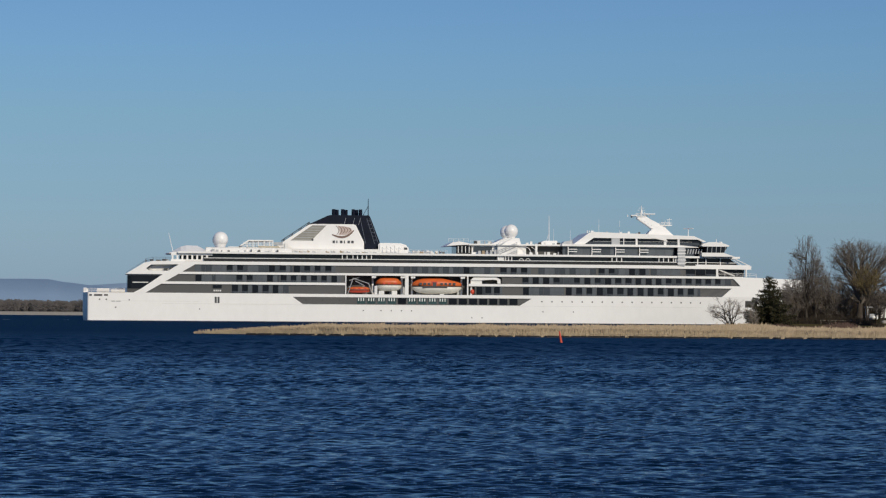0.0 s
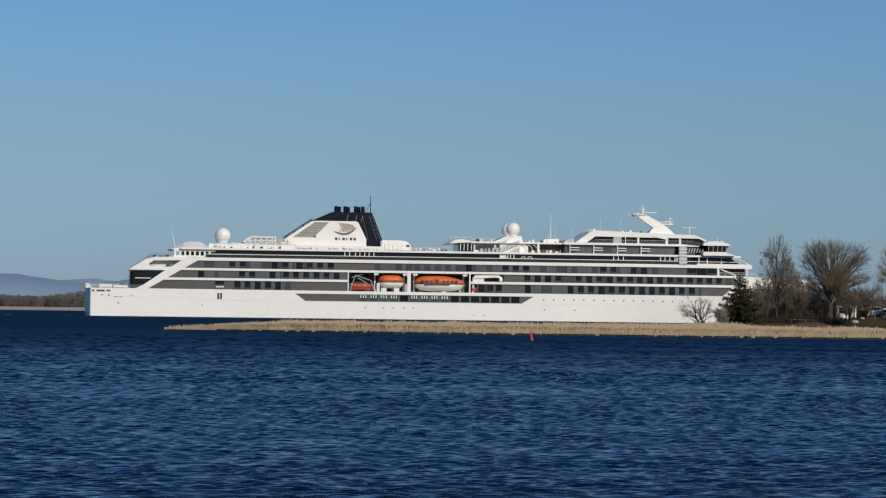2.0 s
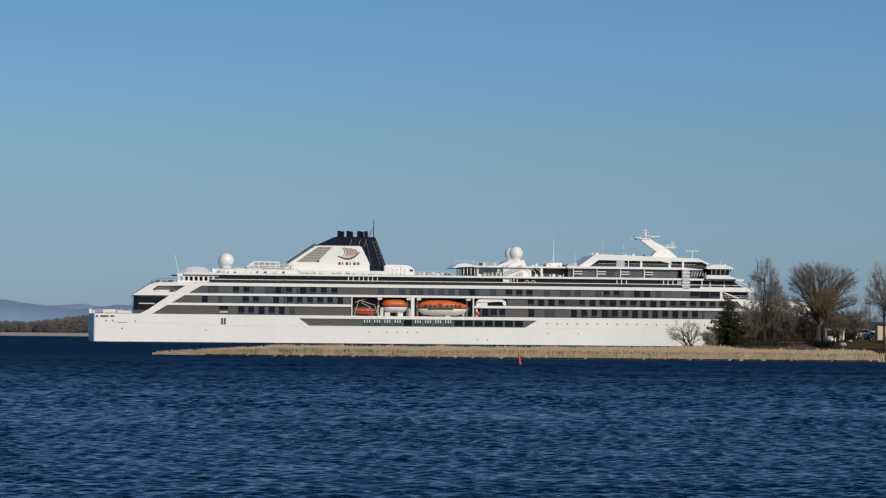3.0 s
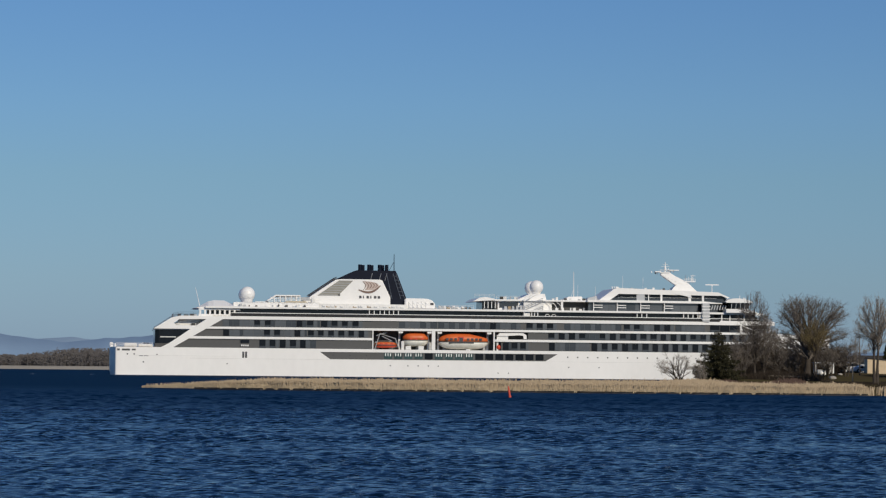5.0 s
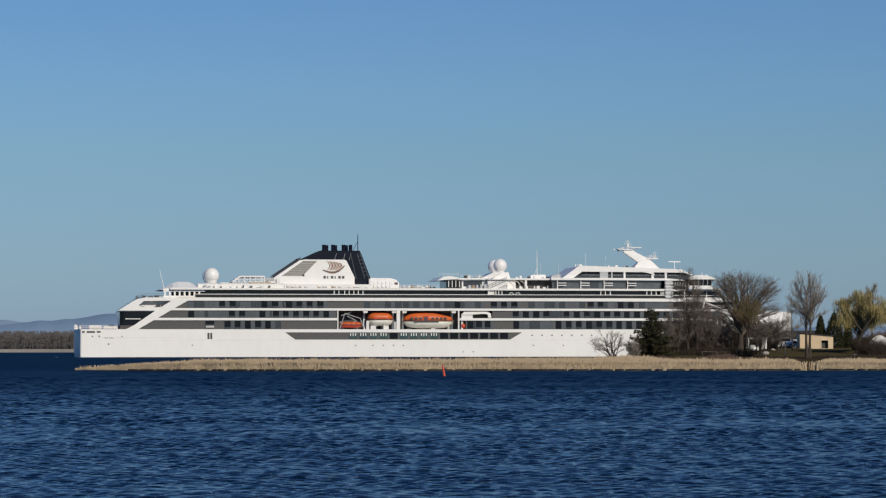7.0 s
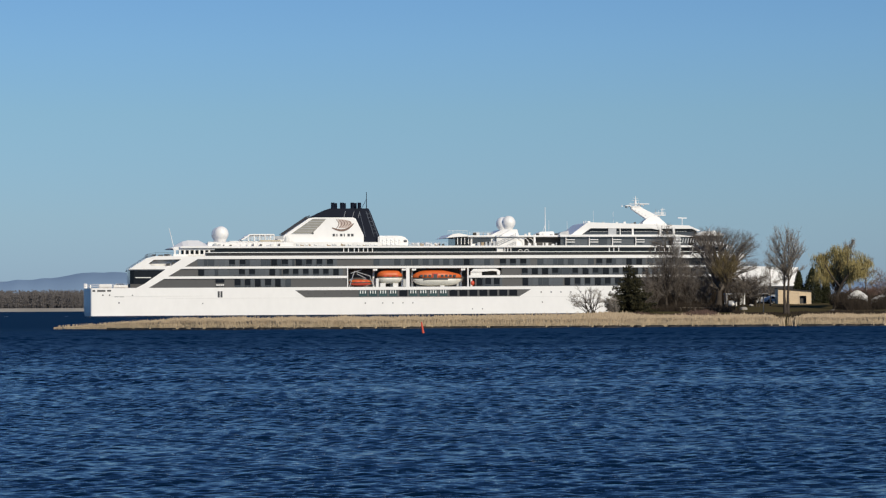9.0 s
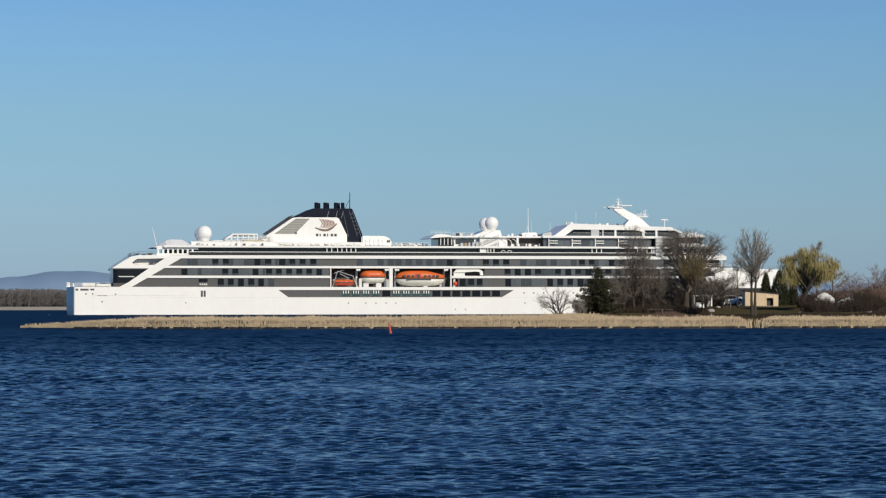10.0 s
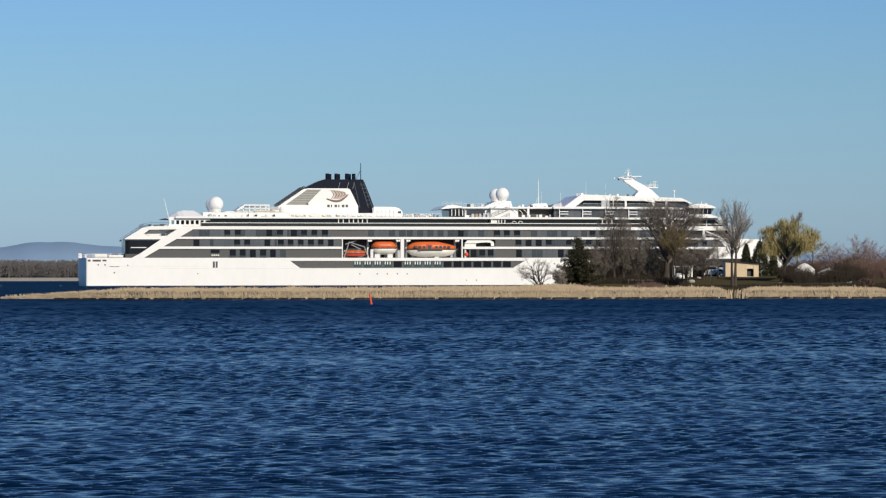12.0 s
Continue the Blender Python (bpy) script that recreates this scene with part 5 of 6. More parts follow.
BRUSH = material("dark_brush", (0.052, 0.04, 0.03), 0.95, second=(0.02, 0.016, 0.013), scale=0.8, grain=4, bump=0, island=0.6, spec=0.1)
BRUSH_RED = material("russet_brush", (0.15, 0.098, 0.08), 0.95, second=(0.085, 0.058, 0.048), scale=0.8, grain=4, bump=0, island=0.6, spec=0.1)


class Sticks:
    """Tapered sticks gathered into one mesh."""

    def __init__(self):
        self.v, self.f = [], []

    def add(self, p, q, r0, r1, sides=4):
        way = (q - p)
        if way.length < 1e-5:
            return
        way.normalize()
        u = way.orthogonal().normalized()
        w = way.cross(u)
        b = len(self.v)
        for c, r in ((p, r0), (q, r1)):
            for i in range(sides):
                a = 2 * math.pi * i / sides
                self.v.append(tuple(c + (u * math.cos(a) + w * math.sin(a)) * r))
        for i in range(sides):
            j = (i + 1) % sides
            self.f.append((b + i, b + j, b + sides + j, b + sides + i))


    def blade(self, p, q, w0, w1, r):
        """A twig too thin to show its roundness."""
        way = (q - p).normalized()
        u = way.orthogonal().normalized()
        u.rotate(Matrix.Rotation(r.uniform(0, 3.14), 3, way))
        b = len(self.v)
        self.v += [tuple(p - u * w0), tuple(p + u * w0), tuple(q + u * w1), tuple(q - u * w1)]
        self.f.append((b, b + 1, b + 2, b + 3))


def curve_points(p, c, q, n):
    return [p * (1 - t) ** 2 + c * (2 * t * (1 - t)) + q * t * t for t in (i / n for i in range(n + 1))]


def bare_tree(name, x, y, top, label, seed, crown=(2.0, 2.0), middle=0.62, fork=0.3, limbs=24, subs=9, twigs=7, radius=0.2, stems=((0, 0),), reach=0.3, low=-0.2,
              twig=TWIG, bark=BARK, limb=None, lean=0.0, category="tree", fine=0.011, twig_long=0.5, straight=0.5, shell=0.78, full=1.0, upright=0.18, outer=0.3, spray=0.55, rim=0):
    """A leafless tree: stems that fork into long bent limbs fanning out to a domed crown, whose rim is filled with branches and twigs.
    top: height of its top over the water; crown: half width and half height; middle: the crown's centre as a share of the height;
    limb: the bark of the limbs, where it is paler than the stems'; outer: how far out along a limb its branches begin; spray: how widely they spread; rim: further branchlets that close the crown."""
    r = random.Random(seed)
    ground = ground_z(x, y) - 0.1
    H = top - ground
    tree = thing(name, label, category, m=pose(x, y, ground))
    wood, bough, thin = Sticks(), Sticks(), Sticks()
    tips = []
    centre = Vector((lean * H, 0, H * middle))
    for sx, sy in stems:
        foot = Vector((sx, sy, 0))
        head = Vector((sx * 1.7 + lean * H * fork, sy * 1.7, H * fork))
        peak = Vector((sx * 2.2 + lean * H * 0.9, sy * 2, H * (middle + 0.5 * (1 - middle))))
        pts = [foot, foot.lerp(head, 0.5) + Vector((r.gauss(0, 0.05), r.gauss(0, 0.05), 0)), head, head.lerp(peak, 0.5) + Vector((r.gauss(0, 0.12), r.gauss(0, 0.1), 0)), peak]
        rr = radius
        for i in range(4):
            (wood if i < 3 else bough).add(pts[i], pts[i + 1], rr * (1.35 if i == 0 else 1), rr * (0.82 if i < 2 else 0.5), 8)
            rr *= 0.82 if i < 2 else 0.5
        for k in range(limbs // len(stems)):
            start = head.lerp(peak, r.random() ** 1.4 * (1 - reach)) if r.random() > 0.3 else foot.lerp(head, r.uniform(0.78, 1.0))
            a = r.uniform(0, 2 * math.pi)
            u = r.uniform(low, 1.0)
            s = math.sqrt(max(0.0, 1 - u * u))
            f = r.uniform(shell, 1.0) * 0.94
            s, u = s ** full, math.copysign(abs(u) ** full, u)
            end = centre + Vector((math.cos(a) * s * crown[0] * f, math.sin(a) * s * crown[0] * f, u * crown[1] * f))
            if end.z < start.z + 0.1:
                end.z = start.z + 0.2 + r.random() * 0.4
            long = (end - start).length
            bend = start.lerp(end, 0.5) + Vector((0, 0, (1 - straight) * long * 0.22)) + Vector((r.gauss(0, 0.12), r.gauss(0, 0.12), 0))
            line = curve_points(start, bend, end, 8)
            for i in range(1, 8):
                line[i] += Vector((r.gauss(0, 0.014), r.gauss(0, 0.014), r.gauss(0, 0.008))) * long
            rad = radius * r.uniform(0.15, 0.34)
            for i in range(8):
                (bough if limb else wood).add(line[i], line[i + 1], max(fine, rad * (1 - 0.85 * i / 8)), max(fine, rad * (1 - 0.85 * (i + 1) / 8)), 5)
            for j in range(subs):
                t = outer + (1 - outer) * r.random() ** 0.75
                i = min(7, int(t * 8))
                p = line[i].lerp(line[i + 1], t * 8 - i)
                way = (line[i + 1] - line[i]).normalized()
                side = Vector((r.gauss(0, 1), r.gauss(0, 1), r.gauss(0.1, 0.7)))
                d = (way * 0.9 + side * spray + Vector((0, 0, upright))).normalized()
                length = long * r.uniform(0.12, 0.30) * (1.2 - 0.6 * t)
                q = p + d * length
                m = p.lerp(q, 0.5) + Vector((r.gauss(0, 0.06), r.gauss(0, 0.06), r.gauss(0.02, 0.04)))
                thin.add(p, m, max(fine, rad * 0.25), fine * 1.1, 3)
                thin.add(m, q, fine * 1.1, fine * 0.8, 3)
                for n in range(twigs):
                    g = r.random() ** 0.8
                    b = p.lerp(m, g * 2) if g < 0.5 else m.lerp(q, g * 2 - 1)
                    out = (d * 0.75 + Vector((r.gauss(0, 0.55), r.gauss(0, 0.55), r.gauss(upright, 0.45)))).normalized()
                    e = b + out * twig_long * r.uniform(0.3, 1.0)
                    thin.blade(b, e, fine * 0.8, fine * 0.3, r)
                    tips.append((e, d))
    for k in range(rim):
        a, u = r.uniform(0, 2 * math.pi), r.uniform(low * 0.6, 1.0)
        s = math.sqrt(1 - u * u) ** full
        u = math.copysign(abs(u) ** full, u)
        out = Vector((math.cos(a) * s * crown[0], math.sin(a) * s * crown[0], u * crown[1]))
        f = r.uniform(0.78, 0.97) + 0.06 * noise.noise(out * 0.9)
        q = centre + out * f
        p = centre + out * (f - r.uniform(0.14, 0.26)) + Vector((r.gauss(0, 0.12), r.gauss(0, 0.12), -0.15))
        thin.add(p, q, fine * 1.3, fine * 0.8, 3)
        for n in range(twigs // 2):
            b = p.lerp(q, r.random())
            thin.blade(b, b + (out.normalized() * 0.8 + Vector((r.gauss(0, 0.5), r.gauss(0, 0.5), r.gauss(0.1, 0.45)))).normalized() * twig_long * r.uniform(0.4, 1.0), fine * 0.8, fine * 0.3, r)
    mesh_of("trunk", wood.v, wood.f, bark, tree)
    if bough.f:
        mesh_of("bough", bough.v, bough.f, limb or bark, tree)
    mesh_of("crown", thin.v, thin.f, twig, tree)
    return tree, tips


def leaf_cloud(name, centres, mat, parent, seed, size=0.1, per=6, jitter=0.2, droop=0.0):
    r = np.random.RandomState(seed)
    c = np.repeat(np.array([tuple(q) for q in centres]), per, axis=0)
    n = len(c)
    c = c + r.normal(0, jitter, (n, 3))
    c[:, 2] -= droop * r.rand(n)
    d = r.normal(0, 1, (n, 3, 3)) * (size * r.uniform(0.5, 1.2, (n, 1, 1)))
    verts = (c[:, None, :] + d).reshape(-1, 3)
    return mesh_of(name, verts, np.arange(3 * n).reshape(-1, 3), mat, parent)


# leaning leafless willow bush at the water's edge, and a small one beside it
bare_tree("willow_bush", 32.0, 284, 4.2, "leafless leaning willow bush at the water's edge", 4, crown=(2.3, 1.75), middle=0.64, fork=0.3, limbs=34, subs=9, twigs=9, radius=0.17,
          stems=((0, 0), (-0.25, 0.1)), low=-0.55, lean=-0.20, straight=0.0, twig=TWIG_PALE, bark=BARK, category="bush", fine=0.007, twig_long=0.42, outer=0.4)
bare_tree("willow_bush", 34.3, 288, 4.3, "small leafless bush with pale twigs", 6, crown=(1.0, 1.3), middle=0.6, fork=0.2, limbs=24, subs=8, twigs=8, radius=0.06, stems=((0, 0), (0.15, 0)),
          low=-0.6, twig=TWIG_PALE, bark=BARK_PALE, category="bush", fine=0.008, twig_long=0.4)


def spruce(x, y, top, width, label, seed):
    """An open spruce: whorls of drooping boughs with upturned tips, sky between them towards the top."""
    r = random.Random(seed)
    height = top - ground_z(x, y) + 0.1
    tree = thing("spruce", label, "tree", m=pose(x, y, ground_z(x, y) - 0.1))
    wood = Sticks()
    wood.add(Vector((0, 0, 0)), Vector((0.05, 0, height * 0.98)), 0.15, 0.02, 8)
    centres = []
    z = 0.3
    while z < height - 0.12:
        f = z / height
        reach = width * (1 - f) ** 0.82 * (0.72 + 0.28 * min(1, 4 * f + 0.2)) + 0.12
        n = max(5, int(13 * (1 - f)) + 3)
        for k in range(n):
            a = 2 * math.pi * (k + r.random() * 0.8) / n
            rr = reach * r.uniform(0.55, 1.18)
            zz = z + r.uniform(-0.1, 0.1)
            root = Vector((0, 0, zz))
            end = Vector((math.cos(a) * rr, math.sin(a) * rr, zz - 0.10 * rr))
            dip = root.lerp(end, 0.6) + Vector((0, 0, -0.16 * rr))
            line = curve_points(root, dip, end, max(3, int(rr / 0.11)))
            for p, q in zip(line, line[1:]):
                wood.add(p, q, 0.016, 0.012, 3)
            for i, p in enumerate(line[1:]):
                centres.append(p)
                if i > 1:
                    across = Vector((-math.sin(a), math.cos(a), -0.15)) * r.uniform(0.1, 0.26) * (1 if i % 2 else -1)
                    centres.append(p + across)
        z += 0.34 - 0.1 * f
    mesh_of("trunk", wood.v, wood.f, BARK, tree)
    leaf_cloud("crown", centres, NEEDLE, tree, seed, size=0.07, per=6, jitter=0.06, droop=0.1)
    return tree


spruce(36.75, 292, 6.85, 3.7, "dark green spruce standing behind the reeds", 12)

# leafless trees behind and beside the spruce
SLENDER = ((42.0, 300, 12.1, 2.2, 4.5, 0.2, 31), (43.4, 302, 9.6, 1.7, 3.3, 0.17, 37), (40.3, 299, 7.2, 1.5, 2.6, 0.1, 39), (45.0, 304, 7.6, 1.6, 2.7, 0.12, 43),
           (47.6, 309, 6.6, 1.6, 2.2, 0.1, 46), (38.9, 297, 5.6, 1.3, 1.9, 0.08, 48), (56.4, 322, 6.4, 1.9, 1.9, 0.1, 47), (53.6, 318, 5.8, 1.5, 1.8, 0.09, 49))
for x, y, top, w, h, r0, seed in SLENDER:
    bare_tree("bare_tree", x, y, top, "slender dark leafless tree" if r0 > 0.15 else "thin dark leafless tree", seed, crown=(w, h), middle=0.56, fork=0.14, limbs=44, subs=10, twigs=10, radius=r0, low=-0.95, fine=0.0092, reach=0.1,
              stems=((0, 0), (0.3, 0.2)) if r0 < 0.15 else ((0, 0),), straight=0.75, upright=0.3, twig=TWIG_ASH, rim=420 if r0 > 0.15 else 80)
bare_tree("round_tree", 50.0, 312, 11.45, "broad round-crowned leafless tree with thick trunk", 52, crown=(4.7, 3.7), middle=0.655, fork=0.27, limbs=130, subs=13, twigs=14, radius=0.42, low=-0.62, reach=0.6, shell=0.82, full=0.78, twig=TWIG_ASH, limb=TWIG_ASH, rim=700,
          twig_long=0.42, straight=0.3, lean=0.06, fine=0.0068, outer=0.5, upright=0.1, spray=0.7)
bare_tree("golden_willow", 49.9, 306, 8.7, "young willow with golden brown twigs", 56, crown=(2.1, 2.7), middle=0.62, fork=0.35, limbs=56, subs=9, twigs=11, radius=0.1, stems=((0, 0), (0.2, 0.1)),
          low=0.0, twig=TWIG_GOLD, reach=0.7, straight=0.9, fine=0.008, upright=0.4, spray=0.3)
bare_tree("tall_tree", 53.8, 288, 10.6, "tall leafless tree with dark twin trunks and pale limbs", 61, crown=(2.45, 4.0), middle=0.63, fork=0.42, limbs=80, subs=13, twigs=12, radius=0.17, stems=((-0.1, 0), (0.2, 0.1)),
          low=-0.3, reach=0.5, twig=TWIG_PALE, limb=BARK_PALE, bark=BARK, straight=0.85, twig_long=0.42, fine=0.0068, upright=0.35, spray=0.45, full=0.9, outer=0.4)

tree, tips = bare_tree("yellow_willow", 65.4, 318, 9.3, "spreading willow in yellow spring leaf", 73, crown=(4.1, 2.6), middle=0.66, fork=0.24, limbs=48, subs=11, twigs=9, radius=0.2, low=-0.5, reach=0.6,
                       lean=0.14, twig=TWIG_GOLD, bark=BARK, straight=0.2, fine=0.008)
pick = random.Random(9)
HANG = Sticks()
for p, d in tips:
    if noise.noise(p * 0.7) + pick.uniform(-0.3, 0.6) > 0:
        for k in range(4):
            b = p + Vector((pick.gauss(0, 0.16), pick.gauss(0, 0.16), pick.gauss(0, 0.12)))
            HANG.blade(b, b + Vector((pick.gauss(0, 0.08), pick.gauss(0, 0.08), -pick.uniform(0.25, 0.8))), 0.011, 0.02, pick)
mesh_of("leaves", HANG.v, HANG.f, CATKIN, tree)
# its main stem leans out and forks before the leaves
limb = Sticks()
for pts, r0, r1 in ((((-0.2, -0.8, 0.0), (0.0, -1.6, 2.6), (1.3, -2.4, 4.4)), 0.24, 0.16), (((1.3, -2.4, 4.4), (1.9, -2.7, 5.0), (3.4, -2.8, 5.0)), 0.16, 0.07),
                    (((0.3, -1.8, 2.9), (-0.9, -2.2, 4.2), (-1.6, -2.2, 5.6)), 0.12, 0.05), (((1.2, -2.4, 4.3), (1.5, -2.0, 5.8), (1.2, -1.4, 7.0)), 0.11, 0.05)):
    line = curve_points(*(Vector(p) for p in pts), 7)
    for i in range(7):
        limb.add(line[i], line[i + 1], r0 + (r1 - r0) * i / 7, r0 + (r1 - r0) * (i + 1) / 7, 7)
mesh_of("main_limb", limb.v, limb.f, BARK, tree, label="bent dark main limb")
bare_tree("bare_tree", 59.8, 331, 8.5, "thin pale leafless tree behind the lawn", 77, crown=(1.8, 3.0), middle=0.6, fork=0.2, limbs=30, subs=9, twigs=9, radius=0.09, low=-0.7, fine=0.006, twig=TWIG_PALE, limb=BARK_PALE, upright=0.3)
bare_tree("bare_tree", 70.2, 322, 8.4, "leafless tree with fine grey twigs", 76, crown=(1.9, 2.5), middle=0.62, fork=0.35, limbs=30, subs=10, twigs=11, radius=0.12, low=-0.6, fine=0.0075, twig=TWIG_PALE, limb=BARK_PALE)
bare_tree("bare_tree", 68.0, 321, 10.8, "leafless tree with fine grey twigs", 78, crown=(0.9, 1.9), middle=0.8, fork=0.6, limbs=18, subs=9, twigs=9, radius=0.1, low=-0.6, fine=0.0075, twig=TWIG_PALE, upright=0.3)


bare_tree("dead_bush", 67.2, 279, 2.15, "low russet dead bush leaning over the stony shore", 91, crown=(0.95, 0.7), middle=0.55, fork=0.2, limbs=26, subs=8, twigs=9, radius=0.07, low=-0.5, lean=-0.25, twig=BRUSH_RED, bark=BARK,
          category="bush", fine=0.011, twig_long=0.35)


def cedar(x, y, height, width, seed):
    tree = thing("cedar", "dark green columnar cedar", "tree", "columnar cedars", pose(x, y, ground_z(x, y) - 0.1))
    r = random.Random(seed)
    wood = Sticks()
    wood.add(Vector((0, 0, 0)), Vector((0, 0, height * 0.9)), 0.1, 0.03, 6)
    mesh_of("trunk", wood.v, wood.f, BARK, tree)
    centres = []
    for i in range(2600):
        f = r.random()
        w = width * (1 - f ** 1.7) ** 0.8 * (0.8 + 0.2 * min(1, 6 * f)) * (1 + 0.12 * noise.noise((f * 9, seed, 0)))
        a, q = r.uniform(0, 6.28), math.sqrt(r.uniform(0.25, 1))
        centres.append((math.cos(a) * w * q, math.sin(a) * w * q, 0.2 + (height - 0.2) * f))
    leaf_cloud("crown", centres, THUJA, tree, seed, size=0.075, per=5, jitter=0.06)


cedar(69.4, 352, 4.85, 1.5, 1)
cedar(67.7, 353, 4.5, 0.85, 2)
cedar(71.3, 352, 3.9, 0.65, 3)

for x, y, h, w, s in ((74.6, 331, 6.3, 1.7, 82), (78.2, 332, 7.6, 2.7, 83), (81.2, 334, 6.6, 2.0, 84)):
    bare_tree("bare_tree", x, y, h, "round leafless tree with pale mauve twigs", s, crown=(w, 2.3), middle=0.58, fork=0.2, limbs=44, subs=11, twigs=13, radius=0.1, low=-0.6, fine=0.0065, twig=TWIG_MAUVE, limb=TWIG_MAUVE, shell=0.85, full=0.85)


def brush(name, x0, x1, y0, y1, height, count, mat, label, seed, grow=None):
    """A thicket of thin upright shoots."""
    r = np.random.RandomState(seed)
    verts, faces = [], []
    for i in range(count):
        x, y = r.uniform(x0, x1), r.uniform(y0, y1)
        swell = 0.62 + 0.5 * noise.noise((x * 0.33, y * 0.2, seed)) + 0.25 * noise.noise((x * 1.1, y, seed))
        h = max(0.2, height * swell * r.uniform(0.6, 1.1) * (grow(x) if grow else 1))
        z = ground_z(x, y) - 0.05
        p = np.array((x, y, z))
        d = np.array((r.normal(0, 0.32), r.normal(0, 0.3), 1.0))
        w = r.uniform(0.012, 0.03)
        b = len(verts)
        q = p + d * h
        verts += [(p[0] - w, p[1], p[2]), (p[0] + w, p[1], p[2]), (q[0] + w * 0.4, q[1], q[2]), (q[0] - w * 0.4, q[1], q[2])]
        faces.append((b, b + 1, b + 2, b + 3))
        for k in range(3):
            f = r.uniform(0.3, 0.95)
            s = p + d * h * f
            e = s + np.array((r.normal(0, 0.28), r.normal(0, 0.2), r.uniform(0.05, 0.4))) * h * 0.45
            b = len(verts)
            verts += [(s[0] - w * 0.6, s[1], s[2]), (s[0] + w * 0.6, s[1], s[2] + 0.02), (e[0] + w * 0.3, e[1], e[2] + 0.02), (e[0] - w * 0.3, e[1], e[2])]
            faces.append((b, b + 1, b + 2, b + 3))
    return tagged(mesh_of(name, verts, faces, mat), label, "brush", kind="stuff")


brush("low_brush", 17, 48, 279, 286, 1.0, 6000, BRUSH_RED, "russet low brush along the bank", 3, lambda x: 0.55 + 0.3 * math.sin(x * 0.9) if x > 36 else 0.4)
brush("low_brush", 48, 90, 282, 290, 0.85, 12000, BRUSH, "dark low brush along the bank", 4, lambda x: 0.45 if 49 < x < 58 else 0.9)
brush("thicket", 38.5, 50.0, 297, 309, 1.4, 2600, BRUSH, "open dark leafless thicket", 5)
brush("thicket", 64.5, 73, 306, 314, 2.7, 1900, BRUSH, "open leafless thicket before the laid-up boats", 16)
brush("thicket", 54.5, 62, 352, 362, 3.0, 4000, BRUSH, "dense dark leafless thicket", 6)
brush("thicket", 45.5, 58.5, 334, 343, 4.7, 7500, BRUSH, "tall dark leafless thicket behind the round tree", 26)
brush("thicket", 68.0, 77, 321, 334, 2.1, 7000, BRUSH, "dense dark leafless thicket", 7)
brush("thicket", 73, 98, 328, 346, 3.0, 27000, BRUSH_RED, "dense russet leafless thicket", 8)
# ---- things on the headland ----
CREAM_WALL = material("cream_siding", (0.66, 0.52, 0.345), 0.75, vary=0.1, scale=0.6, grain=4, bump=0.1)
DARK_ROOF = material("dark_shingle", (0.035, 0.034, 0.036), 0.9, vary=0.3, scale=0.8, grain=5, bump=0.3)
PLANK = material("weathered_wood", (0.2, 0.172, 0.138), 0.85, vary=0.25, scale=0.8, grain=6, bump=0.2)
CAR_WHITE = material("white_car_paint", (0.75, 0.75, 0.74), 0.3, vary=0.05, bump=0, coat=0.5)
CAR_SILVER = material("silver_car_paint", (0.42, 0.42, 0.42), 0.3, vary=0.1, bump=0, coat=0.5)
TYRE = material("tyre_rubber", (0.02, 0.02, 0.02), 0.9, vary=0.2)
BUOY_RED = material("red_buoy_paint", (0.62, 0.085, 0.045), 0.5, vary=0.2, scale=1.5, grain=6)


